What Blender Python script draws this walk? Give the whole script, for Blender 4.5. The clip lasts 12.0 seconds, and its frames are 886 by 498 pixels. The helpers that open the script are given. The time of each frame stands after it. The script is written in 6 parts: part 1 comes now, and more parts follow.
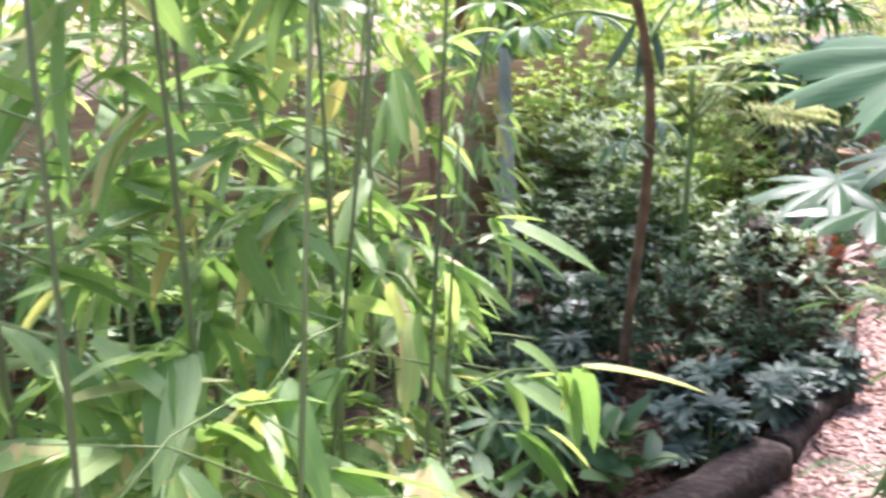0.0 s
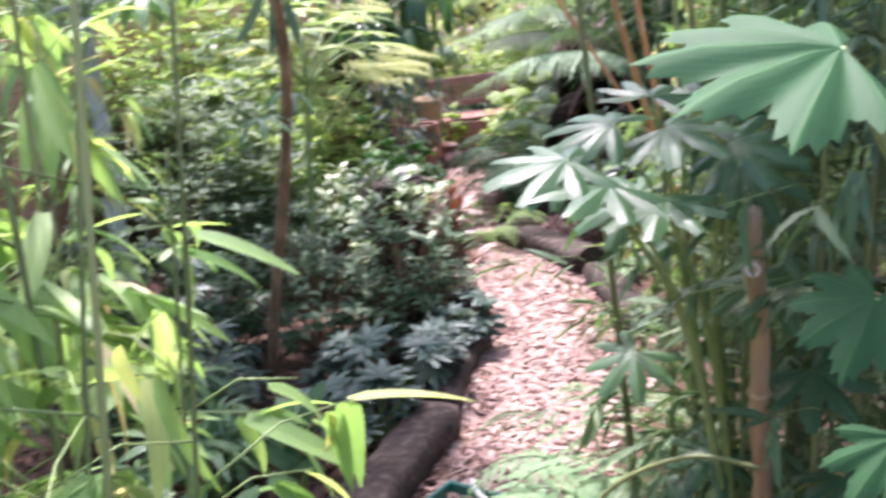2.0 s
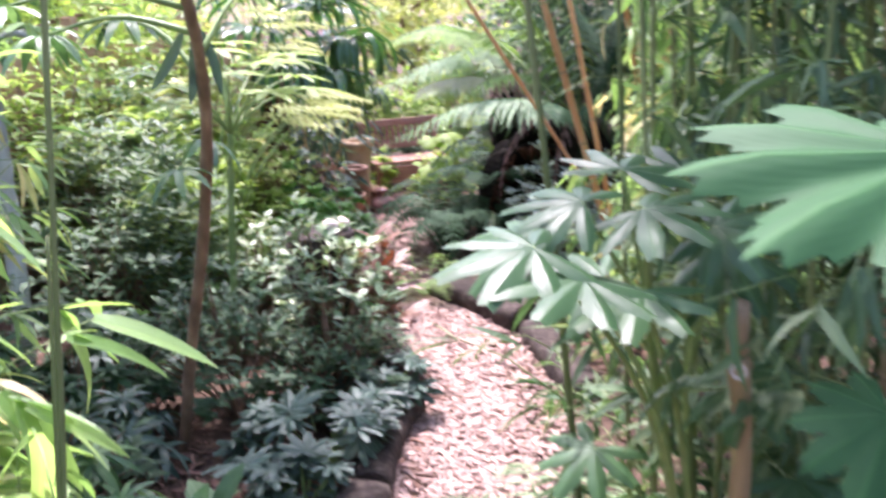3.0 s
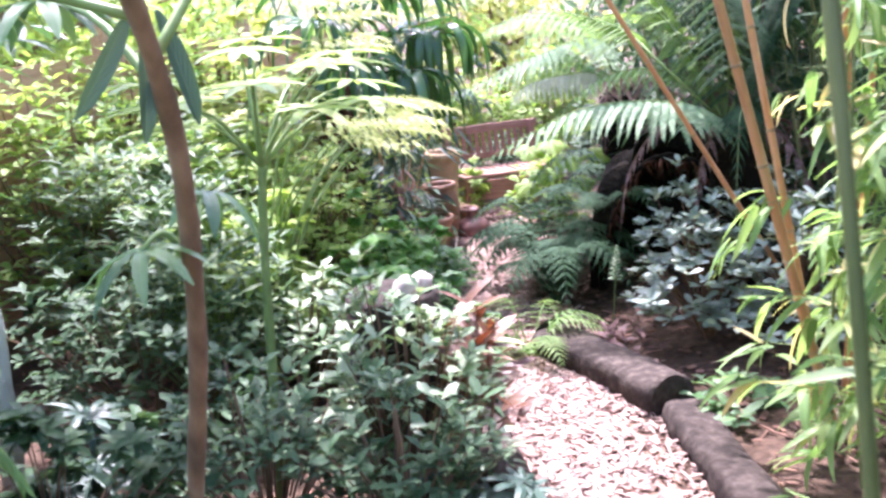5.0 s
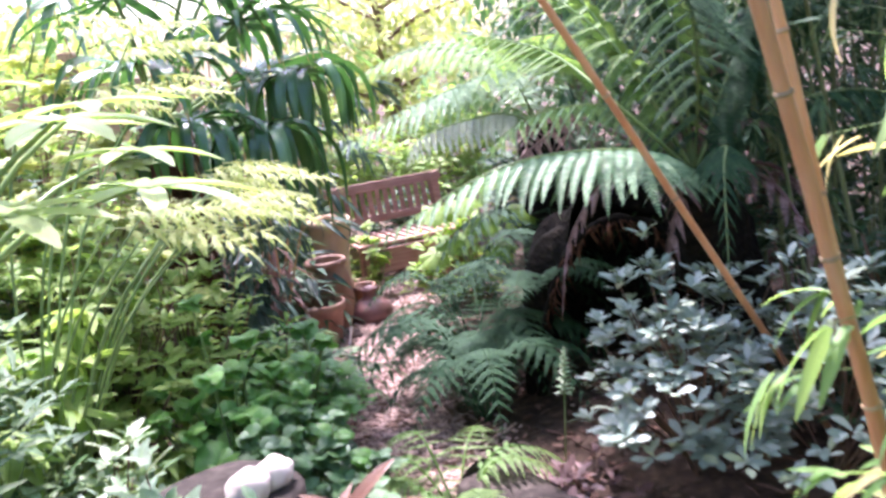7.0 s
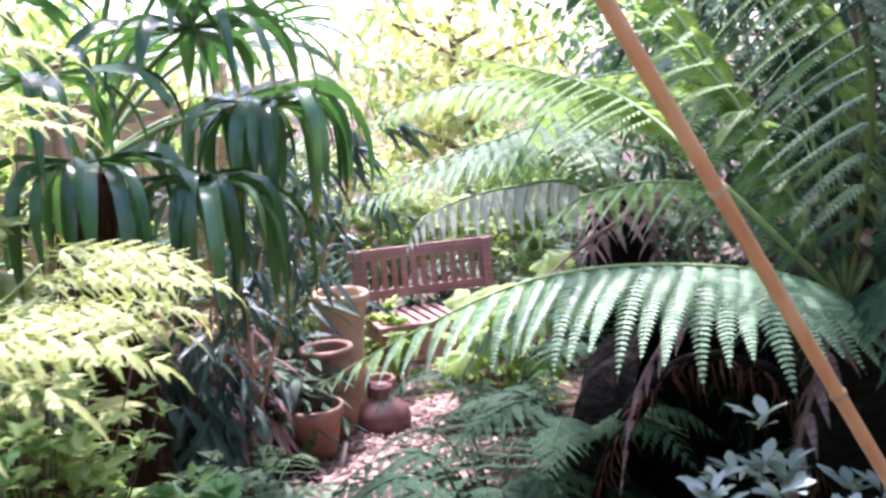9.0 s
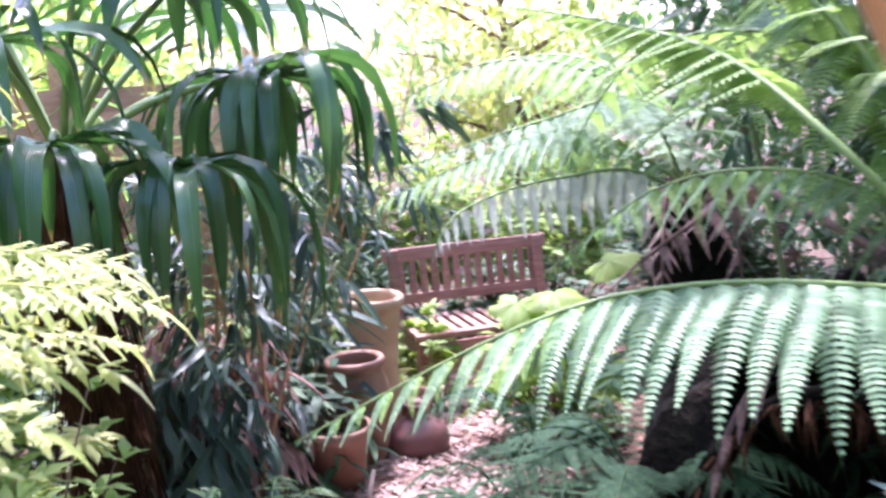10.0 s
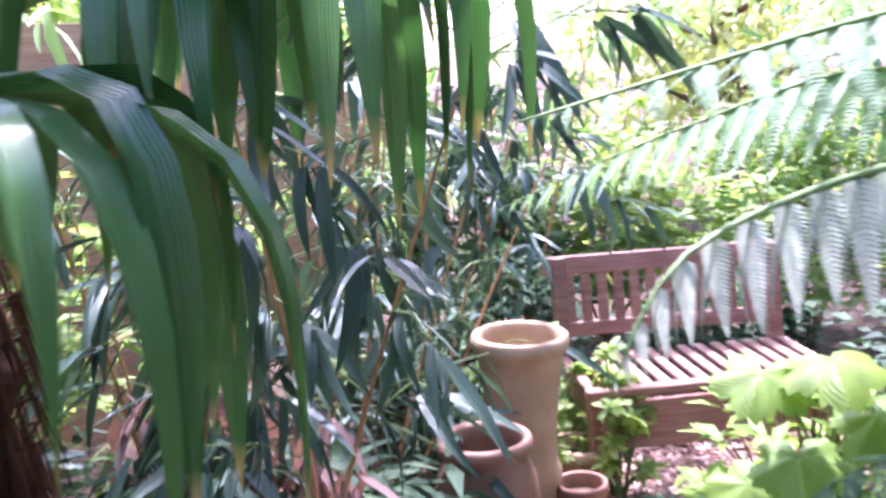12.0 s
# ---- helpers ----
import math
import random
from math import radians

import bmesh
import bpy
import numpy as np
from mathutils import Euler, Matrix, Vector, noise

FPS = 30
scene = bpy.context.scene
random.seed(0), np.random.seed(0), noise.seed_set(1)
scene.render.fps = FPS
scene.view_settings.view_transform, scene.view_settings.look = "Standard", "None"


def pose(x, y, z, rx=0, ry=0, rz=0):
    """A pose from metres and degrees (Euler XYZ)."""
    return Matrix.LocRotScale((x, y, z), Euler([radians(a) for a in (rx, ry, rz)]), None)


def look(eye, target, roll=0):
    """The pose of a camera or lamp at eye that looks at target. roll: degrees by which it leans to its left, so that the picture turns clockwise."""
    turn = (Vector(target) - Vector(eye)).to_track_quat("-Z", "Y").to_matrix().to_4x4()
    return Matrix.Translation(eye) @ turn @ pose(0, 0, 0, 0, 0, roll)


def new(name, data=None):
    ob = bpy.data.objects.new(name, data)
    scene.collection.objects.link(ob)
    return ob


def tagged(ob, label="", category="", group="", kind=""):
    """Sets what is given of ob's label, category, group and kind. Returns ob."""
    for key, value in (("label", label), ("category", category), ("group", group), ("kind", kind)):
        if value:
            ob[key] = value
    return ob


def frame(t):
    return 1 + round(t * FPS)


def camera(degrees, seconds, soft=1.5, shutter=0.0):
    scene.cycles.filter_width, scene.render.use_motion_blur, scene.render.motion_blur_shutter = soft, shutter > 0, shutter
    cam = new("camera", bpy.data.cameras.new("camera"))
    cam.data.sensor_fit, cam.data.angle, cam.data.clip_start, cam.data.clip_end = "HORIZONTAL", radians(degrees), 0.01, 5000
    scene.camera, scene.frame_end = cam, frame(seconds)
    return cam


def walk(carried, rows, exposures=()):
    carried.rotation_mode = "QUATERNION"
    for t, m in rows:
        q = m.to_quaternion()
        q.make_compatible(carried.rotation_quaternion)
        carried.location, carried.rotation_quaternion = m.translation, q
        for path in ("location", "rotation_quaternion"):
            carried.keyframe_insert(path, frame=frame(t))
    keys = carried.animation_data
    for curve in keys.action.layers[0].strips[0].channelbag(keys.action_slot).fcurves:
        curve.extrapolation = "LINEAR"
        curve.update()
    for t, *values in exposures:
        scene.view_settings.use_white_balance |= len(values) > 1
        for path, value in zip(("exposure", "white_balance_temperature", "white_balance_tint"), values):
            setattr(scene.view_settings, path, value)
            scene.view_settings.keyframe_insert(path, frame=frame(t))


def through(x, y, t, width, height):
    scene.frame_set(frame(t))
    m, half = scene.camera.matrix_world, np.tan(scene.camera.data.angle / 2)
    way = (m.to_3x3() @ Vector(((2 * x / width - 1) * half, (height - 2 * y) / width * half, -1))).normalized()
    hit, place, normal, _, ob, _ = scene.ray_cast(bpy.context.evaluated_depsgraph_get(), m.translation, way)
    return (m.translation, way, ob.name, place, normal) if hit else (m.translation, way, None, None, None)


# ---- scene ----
cam = camera(46.67, 12.0, soft=2.8, shutter=0.5)
# seconds, place in metres, turn in degrees
PATH = [
    (0.0, 0.016, 0.05, 1.714, 78.15, 2.9, 0.97),
    (0.5, -0.006, 0.124, 1.755, 75.81, 2.28, -4.66),
    (1.0, -0.111, 0.226, 1.793, 73.72, 2.93, -11.74),
    (1.5, -0.209, 0.289, 1.782, 73.36, 3.61, -17.61),
    (2.0, -0.228, 0.375, 1.783, 73.97, 4.22, -24.11),
    (2.5, -0.253, 0.408, 1.815, 74.18, 2.98, -31.11),
    (3.0, -0.132, 0.666, 1.803, 75.78, 2.33, -27.98),
    (3.5, 0.059, 0.968, 1.731, 76.71, 3.69, -23.4),
    (5.5, 0.541, 2.224, 1.705, 75.6, 4.77, -24.01),
    (6.0, 0.719, 2.535, 1.668, 76.19, 5.81, -27.77),
    (6.5, 0.895, 2.854, 1.635, 76.94, 6.37, -31.44),
    (7.0, 1.063, 3.157, 1.614, 77.65, 6.75, -29.31),
    (9.0, 1.892, 4.252, 1.547, 80.39, 3.17, -23.71),
    (9.5, 2.03, 4.472, 1.518, 79.84, 3.47, -22.12),
    (10.0, 2.141, 4.743, 1.473, 80.24, 3.28, -20.74),
    (10.5, 2.281, 5.081, 1.428, 81.0, 3.44, -16.71),
    (11.0, 2.45, 5.391, 1.419, 78.92, 1.77, -13.79),
    (11.5, 2.557, 5.77, 1.361, 78.81, 2.65, -12.3),
    (12.0, 2.647, 6.157, 1.31, 79.66, 3.02, -10.34),
]
walk(cam, [(t, pose(*rest)) for t, *rest in PATH], [(0.0, 2.26, 6150, 29), (3.5, 2.52, 6000, 33), (5.5, 2.88, 5800, 32), (7.0, 2.68, 5800, 33), (9.0, 2.6, 5700, 38), (10.5, 2.8, 5550, 38), (12.0, 2.88, 5450, 40)])

# ---- world and sun ----
SUN_ELEVATION, SUN_AZIMUTH = 62.0, 14.0   # azimuth: degrees from +y towards +x
world = bpy.data.worlds.new("sky")
scene.world = world
world.use_nodes = True
wn = world.node_tree.nodes
sky = wn.new("ShaderNodeTexSky")
sky.sky_type = "NISHITA"
sky.sun_disc = False
sky.sun_elevation, sky.sun_rotation = radians(SUN_ELEVATION), radians(SUN_AZIMUTH)
sky.air_density, sky.dust_density = 1.0, 3.0
wn["Background"].inputs["Strength"].default_value = 0.15
world.node_tree.links.new(sky.outputs[0], wn["Background"].inputs[0])
sun_data = bpy.data.lights.new("sun", "SUN")
sun_data.energy, sun_data.angle, sun_data.color = 2.7, radians(3.0), (1.0, 0.96, 0.9)
sun_ob = new("sun", sun_data)
el, az = radians(SUN_ELEVATION), radians(SUN_AZIMUTH)
toward = Vector((math.sin(az) * math.cos(el), math.cos(az) * math.cos(el), math.sin(el)))
sun_ob.matrix_world = look(toward * 30, (0, 0, 0))


# ---- materials ----
def material(name):
    m = bpy.data.materials.new(name)
    m.use_nodes = True
    nt = m.node_tree
    return m, nt, nt.nodes, nt.links, nt.nodes["Principled BSDF"]


def mix_node(nt, fac, a, b, blend="MIX"):
    n = nt.nodes.new("ShaderNodeMix")
    n.data_type, n.blend_type = "RGBA", blend
    for sock, v in ((n.inputs[0], fac), (n.inputs[6], a), (n.inputs[7], b)):
        if hasattr(v, "is_linked"):
            nt.links.new(v, sock)
        else:
            sock.default_value = v if not isinstance(v, tuple) else (*v, 1.0)[:4]
    return n.outputs[2]


def math_node(nt, op, a, b=0.0, clamp=False):
    n = nt.nodes.new("ShaderNodeMath")
    n.operation, n.use_clamp = op, clamp
    for sock, v in ((n.inputs[0], a), (n.inputs[1], b)):
        if hasattr(v, "is_linked"):
            nt.links.new(v, sock)
        else:
            sock.default_value = v
    return n.outputs[0]


def noise_node(nt, scale, detail=3.0, coord="Object", stretch=None):
    tc = nt.nodes.new("ShaderNodeTexCoord")
    n = nt.nodes.new("ShaderNodeTexNoise")
    n.inputs["Scale"].default_value, n.inputs["Detail"].default_value = scale, detail
    src = tc.outputs[coord]
    if stretch:
        mp = nt.nodes.new("ShaderNodeMapping")
        mp.inputs["Scale"].default_value = stretch
        nt.links.new(src, mp.inputs["Vector"])
        src = mp.outputs[0]
    nt.links.new(src, n.inputs["Vector"])
    return n.outputs[0]


def ramp_node(nt, fac, stops):
    r = nt.nodes.new("ShaderNodeValToRGB")
    e = r.color_ramp.elements
    while len(e) < len(stops):
        e.new(0.5)
    for el_, (p, c) in zip(e, stops):
        el_.position, el_.color = p, (*c, 1.0)
    nt.links.new(fac, r.inputs[0])
    return r.outputs[0]


def bump_node(nt, height, strength, distance, bsdf):
    b = nt.nodes.new("ShaderNodeBump")
    b.inputs["Strength"].default_value, b.inputs["Distance"].default_value = strength, distance
    nt.links.new(height, b.inputs["Height"])
    nt.links.new(b.outputs[0], bsdf.inputs["Normal"])


def leaf_material(name, stops, rough=0.42, through=0.35, glow=(1.2, 1.2, 0.75), vein=0.25, stripes=0.0, spots=0.25, sheen=0.5, relief=0.25, tip=None):
    """Leaf: colour by piece, mottling, a pale midrib along the blade, light passing through it."""
    m, nt, nodes, links, bsdf = material(name)
    info, geo = nodes.new("ShaderNodeObjectInfo"), nodes.new("ShaderNodeNewGeometry")
    rnd = math_node(nt, "FRACT", math_node(nt, "ADD", info.outputs["Random"], geo.outputs["Random Per Island"]))
    col = ramp_node(nt, rnd, stops)
    mot = noise_node(nt, 9.0, 4.0)
    dark = mix_node(nt, 1.0, col, (0.55, 0.6, 0.5), "MULTIPLY")
    col = mix_node(nt, math_node(nt, "MULTIPLY", mot, spots * 1.6), col, dark)
    uv = nodes.new("ShaderNodeTexCoord")
    sep = nodes.new("ShaderNodeSeparateXYZ")
    links.new(uv.outputs["UV"], sep.inputs[0])
    off = math_node(nt, "ABSOLUTE", math_node(nt, "SUBTRACT", sep.outputs[0], 0.5))
    rib = math_node(nt, "SUBTRACT", 1.0, math_node(nt, "MULTIPLY", off, 14.0), True)
    pale = mix_node(nt, 1.0, col, (1.9, 1.7, 1.5), "MULTIPLY")
    col = mix_node(nt, math_node(nt, "MULTIPLY", rib, vein), col, pale)
    fine = math_node(nt, "SINE", math_node(nt, "MULTIPLY", sep.outputs[0], 70.0))
    if stripes:
        col = mix_node(nt, math_node(nt, "MULTIPLY", math_node(nt, "MAXIMUM", fine, 0.0), stripes), col, pale)
    if tip:
        worn = math_node(nt, "MULTIPLY", math_node(nt, "SUBTRACT", math_node(nt, "ADD", sep.outputs[1], math_node(nt, "MULTIPLY", mot, 0.10)), 0.955), 18.0, True)
        col = mix_node(nt, worn, col, tip)
    links.new(col, bsdf.inputs["Base Color"])
    bsdf.inputs["Roughness"].default_value = rough
    bsdf.inputs["Specular IOR Level"].default_value = sheen
    side = math_node(nt, "SINE", math_node(nt, "ADD", math_node(nt, "MULTIPLY", sep.outputs[1], 55.0), math_node(nt, "MULTIPLY", off, 40.0)))
    bump_node(nt, math_node(nt, "ADD", math_node(nt, "MULTIPLY", rib, -1.0), math_node(nt, "MULTIPLY", side if not stripes else fine, relief)), 0.35, 0.004, bsdf)
    tr = nodes.new("ShaderNodeBsdfTranslucent")
    links.new(mix_node(nt, 1.0, col, glow, "MULTIPLY"), tr.inputs["Color"])
    mx = nodes.new("ShaderNodeMixShader")
    mx.inputs[0].default_value = through
    links.new(bsdf.outputs[0], mx.inputs[1])
    links.new(tr.outputs[0], mx.inputs[2])
    links.new(mx.outputs[0], nodes["Material Output"].inputs["Surface"])
    return m


def solid_material(name, stops, scale=8.0, rough=0.8, bump=0.4, depth=0.01, stretch=None, metal=0.0, detail=5.0, vary=0.25, spec=0.4):
    m, nt, nodes, links, bsdf = material(name)
    n = noise_node(nt, scale, detail, "Object", stretch)
    col = ramp_node(nt, n, stops)
    info, geo = nodes.new("ShaderNodeObjectInfo"), nodes.new("ShaderNodeNewGeometry")
    rnd = math_node(nt, "FRACT", math_node(nt, "ADD", info.outputs["Random"], geo.outputs["Random Per Island"]))
    shade = ramp_node(nt, rnd, [(0.0, (1 - vary,) * 3), (1.0, (1 + vary,) * 3)])
    col = mix_node(nt, 1.0, col, shade, "MULTIPLY")
    blot = noise_node(nt, scale * 0.22, 2.0)
    col = mix_node(nt, math_node(nt, "MULTIPLY", blot, 0.45), col, mix_node(nt, 1.0, col, (0.5, 0.5, 0.47), "MULTIPLY"))
    links.new(col, bsdf.inputs["Base Color"])
    bsdf.inputs["Roughness"].default_value, bsdf.inputs["Metallic"].default_value = rough, metal
    bsdf.inputs["Specular IOR Level"].default_value = spec
    bump_node(nt, n, bump, depth, bsdf)
    return m


M_BAMBOO = leaf_material("bamboo_leaf", [(0.0, (0.15, 0.28, 0.09)), (0.45, (0.24, 0.39, 0.14)), (0.82, (0.34, 0.48, 0.19)), (0.94, (0.56, 0.48, 0.22)), (1.0, (0.60, 0.52, 0.35))], 0.4, 0.5, stripes=0.25)
M_BRIGHT = leaf_material("bright_green_leaf", [(0.0, (0.08, 0.24, 0.045)), (1.0, (0.17, 0.36, 0.08))], 0.35, 0.35)
M_BAMBOO_FINE = leaf_material("fine_bamboo_leaf", [(0.0, (0.05, 0.11, 0.0505)), (0.6, (0.11, 0.2, 0.0815)), (1.0, (0.22, 0.29, 0.143))], 0.5, 0.35)
M_BIGLEAF = leaf_material("big_lobed_leaf", [(0.0, (0.022, 0.082, 0.03)), (1.0, (0.04, 0.12, 0.045))], 0.62, 0.3, vein=0.6, relief=0.03, sheen=0.16)
M_FATSIA = leaf_material("glossy_lobed_leaf", [(0.0, (0.03, 0.088, 0.034)), (1.0, (0.08, 0.165, 0.065))], 0.42, 0.3, vein=0.4, relief=0.06, sheen=0.4)
M_LIME = leaf_material("lime_leaf", [(0.0, (0.20, 0.33, 0.07)), (0.6, (0.32, 0.45, 0.11)), (1.0, (0.45, 0.55, 0.19))], 0.5, 0.48)
M_ACID = leaf_material("acid_green_leaf", [(0.0, (0.16, 0.29, 0.03)), (1.0, (0.32, 0.45, 0.07))], 0.5, 0.45)
M_YELLOW = leaf_material("golden_leaf", [(0.0, (0.34, 0.42, 0.113)), (0.6, (0.5, 0.54, 0.19)), (1.0, (0.6, 0.6, 0.345))], 0.5, 0.4)
M_GREEN = leaf_material("mid_green_leaf", [(0.0, (0.05, 0.12, 0.0505)), (0.6, (0.1, 0.21, 0.0737)), (1.0, (0.17, 0.28, 0.113))], 0.4, 0.32)
M_DARK = leaf_material("dark_green_leaf", [(0.0, (0.028, 0.065, 0.03)), (0.6, (0.055, 0.11, 0.05)), (1.0, (0.09, 0.155, 0.075))], 0.5, 0.22, sheen=0.22)
M_BLUE = leaf_material("blue_green_leaf", [(0.0, (0.03, 0.065, 0.045)), (0.6, (0.055, 0.105, 0.075)), (1.0, (0.10, 0.16, 0.12))], 0.4, 0.18, sheen=0.5)
M_SILVER = leaf_material("silver_leaf", [(0.0, (0.18, 0.25, 0.19)), (0.5, (0.28, 0.35, 0.28)), (0.85, (0.44, 0.49, 0.43)), (1.0, (0.27, 0.34, 0.15))], 0.42, 0.18, vein=0.3, spots=0.35)
M_PALE = leaf_material("pale_shrub_leaf", [(0.0, (0.13, 0.23, 0.10)), (0.5, (0.24, 0.35, 0.18)), (1.0, (0.5, 0.56, 0.4))], 0.34, 0.25, sheen=0.6)
M_RED = leaf_material("russet_leaf", [(0.0, (0.085, 0.035, 0.022)), (0.5, (0.16, 0.07, 0.04)), (1.0, (0.27, 0.14, 0.075))], 0.4, 0.2, glow=(1.4, 0.8, 0.4))
M_FERN = leaf_material("fern_green", [(0.0, (0.13, 0.25, 0.115)), (0.6, (0.21, 0.35, 0.17)), (1.0, (0.31, 0.45, 0.25))], 0.42, 0.38, spots=0.15)
M_FERN_LIGHT = leaf_material("young_fern_green", [(0.0, (0.17, 0.30, 0.085)), (1.0, (0.31, 0.45, 0.16))], 0.45, 0.52, spots=0.15)
# Fern green darkened so that the colour carries the shade under the crowns.
M_FERN_SHADED = leaf_material("shade_tinted_fern_green", [(0.0, (0.016, 0.05, 0.024)), (0.5, (0.03, 0.078, 0.035)), (1.0, (0.055, 0.115, 0.048))], 0.6, 0.25, sheen=0.15)
M_FERN_GREY = leaf_material("grey_fern_underside", [(0.0, (0.46, 0.50, 0.44)), (1.0, (0.58, 0.61, 0.55))], 0.5, 0.5, glow=(1.05, 1.05, 0.95), sheen=0.4)
M_DEAD = leaf_material("dead_frond", [(0.0, (0.16, 0.09, 0.0815)), (0.6, (0.27, 0.17, 0.159)), (1.0, (0.4, 0.28, 0.266))], 0.8, 0.2, glow=(1.2, 0.9, 0.6), sheen=0.2)
M_PALM = leaf_material("palm_leaf", [(0.0, (0.026, 0.085, 0.022)), (0.6, (0.045, 0.13, 0.036)), (1.0, (0.08, 0.18, 0.055))], 0.24, 0.28, stripes=0.25, vein=0.2, sheen=0.9, tip=(0.34, 0.24, 0.09))
M_CULM_GREEN = solid_material("green_cane", [(0.3, (0.13, 0.17, 0.055)), (0.7, (0.26, 0.28, 0.11))], 6.0, 0.5, 0.1, 0.002, (1, 1, 0.3))
M_CULM_GOLD = solid_material("golden_cane", [(0.25, (0.42, 0.18, 0.075)), (0.5, (0.56, 0.28, 0.125)), (0.8, (0.60, 0.38, 0.2))], 14.0, 0.4, 0.15, 0.002, (1, 1, 0.25), vary=0.12)
M_CULM_TAN = solid_material("dry_cane", [(0.3, (0.26, 0.17, 0.09)), (0.7, (0.42, 0.30, 0.17))], 10.0, 0.6, 0.2, 0.003, (1, 1, 0.25))
M_STALK = solid_material("leaf_stalk", [(0.3, (0.13, 0.21, 0.06)), (0.7, (0.24, 0.32, 0.11))], 12.0, 0.5, 0.1, 0.002)
M_BARK = solid_material("brown_bark", [(0.25, (0.10, 0.06, 0.036)), (0.55, (0.21, 0.125, 0.077)), (0.8, (0.33, 0.215, 0.14))], 16.0, 0.85, 0.8, 0.01, (1, 1, 0.25))
M_PALEBARK = solid_material("pale_bark", [(0.25, (0.24, 0.24, 0.21)), (0.6, (0.42, 0.42, 0.37)), (0.8, (0.55, 0.54, 0.48))], 14.0, 0.8, 0.6, 0.008, (1, 1, 0.4))
M_FIBRE = solid_material("palm_fibre", [(0.25, (0.025, 0.011, 0.006)), (0.5, (0.075, 0.03, 0.015)), (0.8, (0.16, 0.075, 0.04))], 26.0, 0.95, 1.0, 0.03, (1, 1, 0.35), spec=0.15)
# Near-black: trunk and rim fibre, and the shade painted as the mound.
M_ROOT_SHADE = solid_material("root_fibre_and_shade", [(0.25, (0.008, 0.007, 0.006)), (0.6, (0.018, 0.014, 0.010)), (0.85, (0.045, 0.032, 0.02))], 30.0, 0.95, 1.0, 0.03, spec=0.1)
M_LOG = solid_material("weathered_log", [(0.2, (0.018, 0.013, 0.011)), (0.5, (0.045, 0.034, 0.028)), (0.8, (0.105, 0.082, 0.068))], 26.0, 0.9, 0.9, 0.012, (1, 1, 1), spec=0.2)
M_SOIL = solid_material("leaf_mould_soil", [(0.2, (0.045, 0.03, 0.022)), (0.5, (0.11, 0.07, 0.05)), (0.8, (0.20, 0.13, 0.09))], 24.0, 0.95, 1.0, 0.02, spec=0.15)
M_PATH = solid_material("trodden_chip_bed", [(0.2, (0.16, 0.09, 0.06)), (0.5, (0.32, 0.20, 0.145)), (0.8, (0.46, 0.32, 0.25))], 40.0, 0.9, 0.8, 0.012, spec=0.2)
M_CHIP = solid_material("wood_chip", [(0.2, (0.29, 0.175, 0.14)), (0.6, (0.42, 0.29, 0.245)), (0.9, (0.54, 0.42, 0.365))], 30.0, 0.8, 0.3, 0.003, (1, 4, 1), vary=0.35)
M_LITTER = solid_material("bark_litter", [(0.2, (0.10, 0.05, 0.035)), (0.6, (0.21, 0.115, 0.08)), (0.9, (0.36, 0.22, 0.16))], 30.0, 0.85, 0.3, 0.003, (1, 4, 1), vary=0.4)
M_TERRA = solid_material("terracotta", [(0.2, (0.20, 0.095, 0.06)), (0.5, (0.29, 0.15, 0.10)), (0.8, (0.38, 0.23, 0.16))], 9.0, 0.6, 0.25, 0.003)
M_TERRA_PALE = solid_material("buff_clay", [(0.2, (0.34, 0.21, 0.125)), (0.5, (0.47, 0.32, 0.20)), (0.8, (0.55, 0.42, 0.29))], 9.0, 0.75, 0.25, 0.003)
M_TERRA_DARK = solid_material("plum_clay", [(0.2, (0.16, 0.07, 0.06)), (0.6, (0.24, 0.11, 0.10)), (0.9, (0.33, 0.18, 0.17))], 9.0, 0.45, 0.2, 0.002)
M_BENCH = solid_material("bench_timber", [(0.2, (0.20, 0.095, 0.07)), (0.5, (0.33, 0.17, 0.13)), (0.8, (0.46, 0.28, 0.225))], 10.0, 0.65, 0.35, 0.003, (0.6, 6, 6))
M_FENCE = solid_material("fence_board", [(0.2, (0.30, 0.155, 0.09)), (0.5, (0.45, 0.26, 0.16)), (0.8, (0.56, 0.37, 0.25))], 9.0, 0.8, 0.5, 0.004, (0.5, 6, 6))
M_GREENPLASTIC = solid_material("green_plastic", [(0.3, (0.012, 0.10, 0.075)), (0.7, (0.02, 0.15, 0.11))], 10.0, 0.35, 0.05, 0.001)
M_WHITEPLASTIC = solid_material("white_plastic", [(0.3, (0.68, 0.68, 0.66)), (0.7, (0.8, 0.8, 0.78))], 10.0, 0.4, 0.05, 0.001, vary=0.05)
M_STONE = solid_material("pale_stone", [(0.2, (0.42, 0.33, 0.29)), (0.6, (0.58, 0.49, 0.44)), (0.9, (0.7, 0.63, 0.58))], 16.0, 0.7, 0.3, 0.004)


# ---- geometry helpers ----
RNG = np.random.default_rng(7)


def uni(a, b):
    return float(RNG.uniform(a, b))


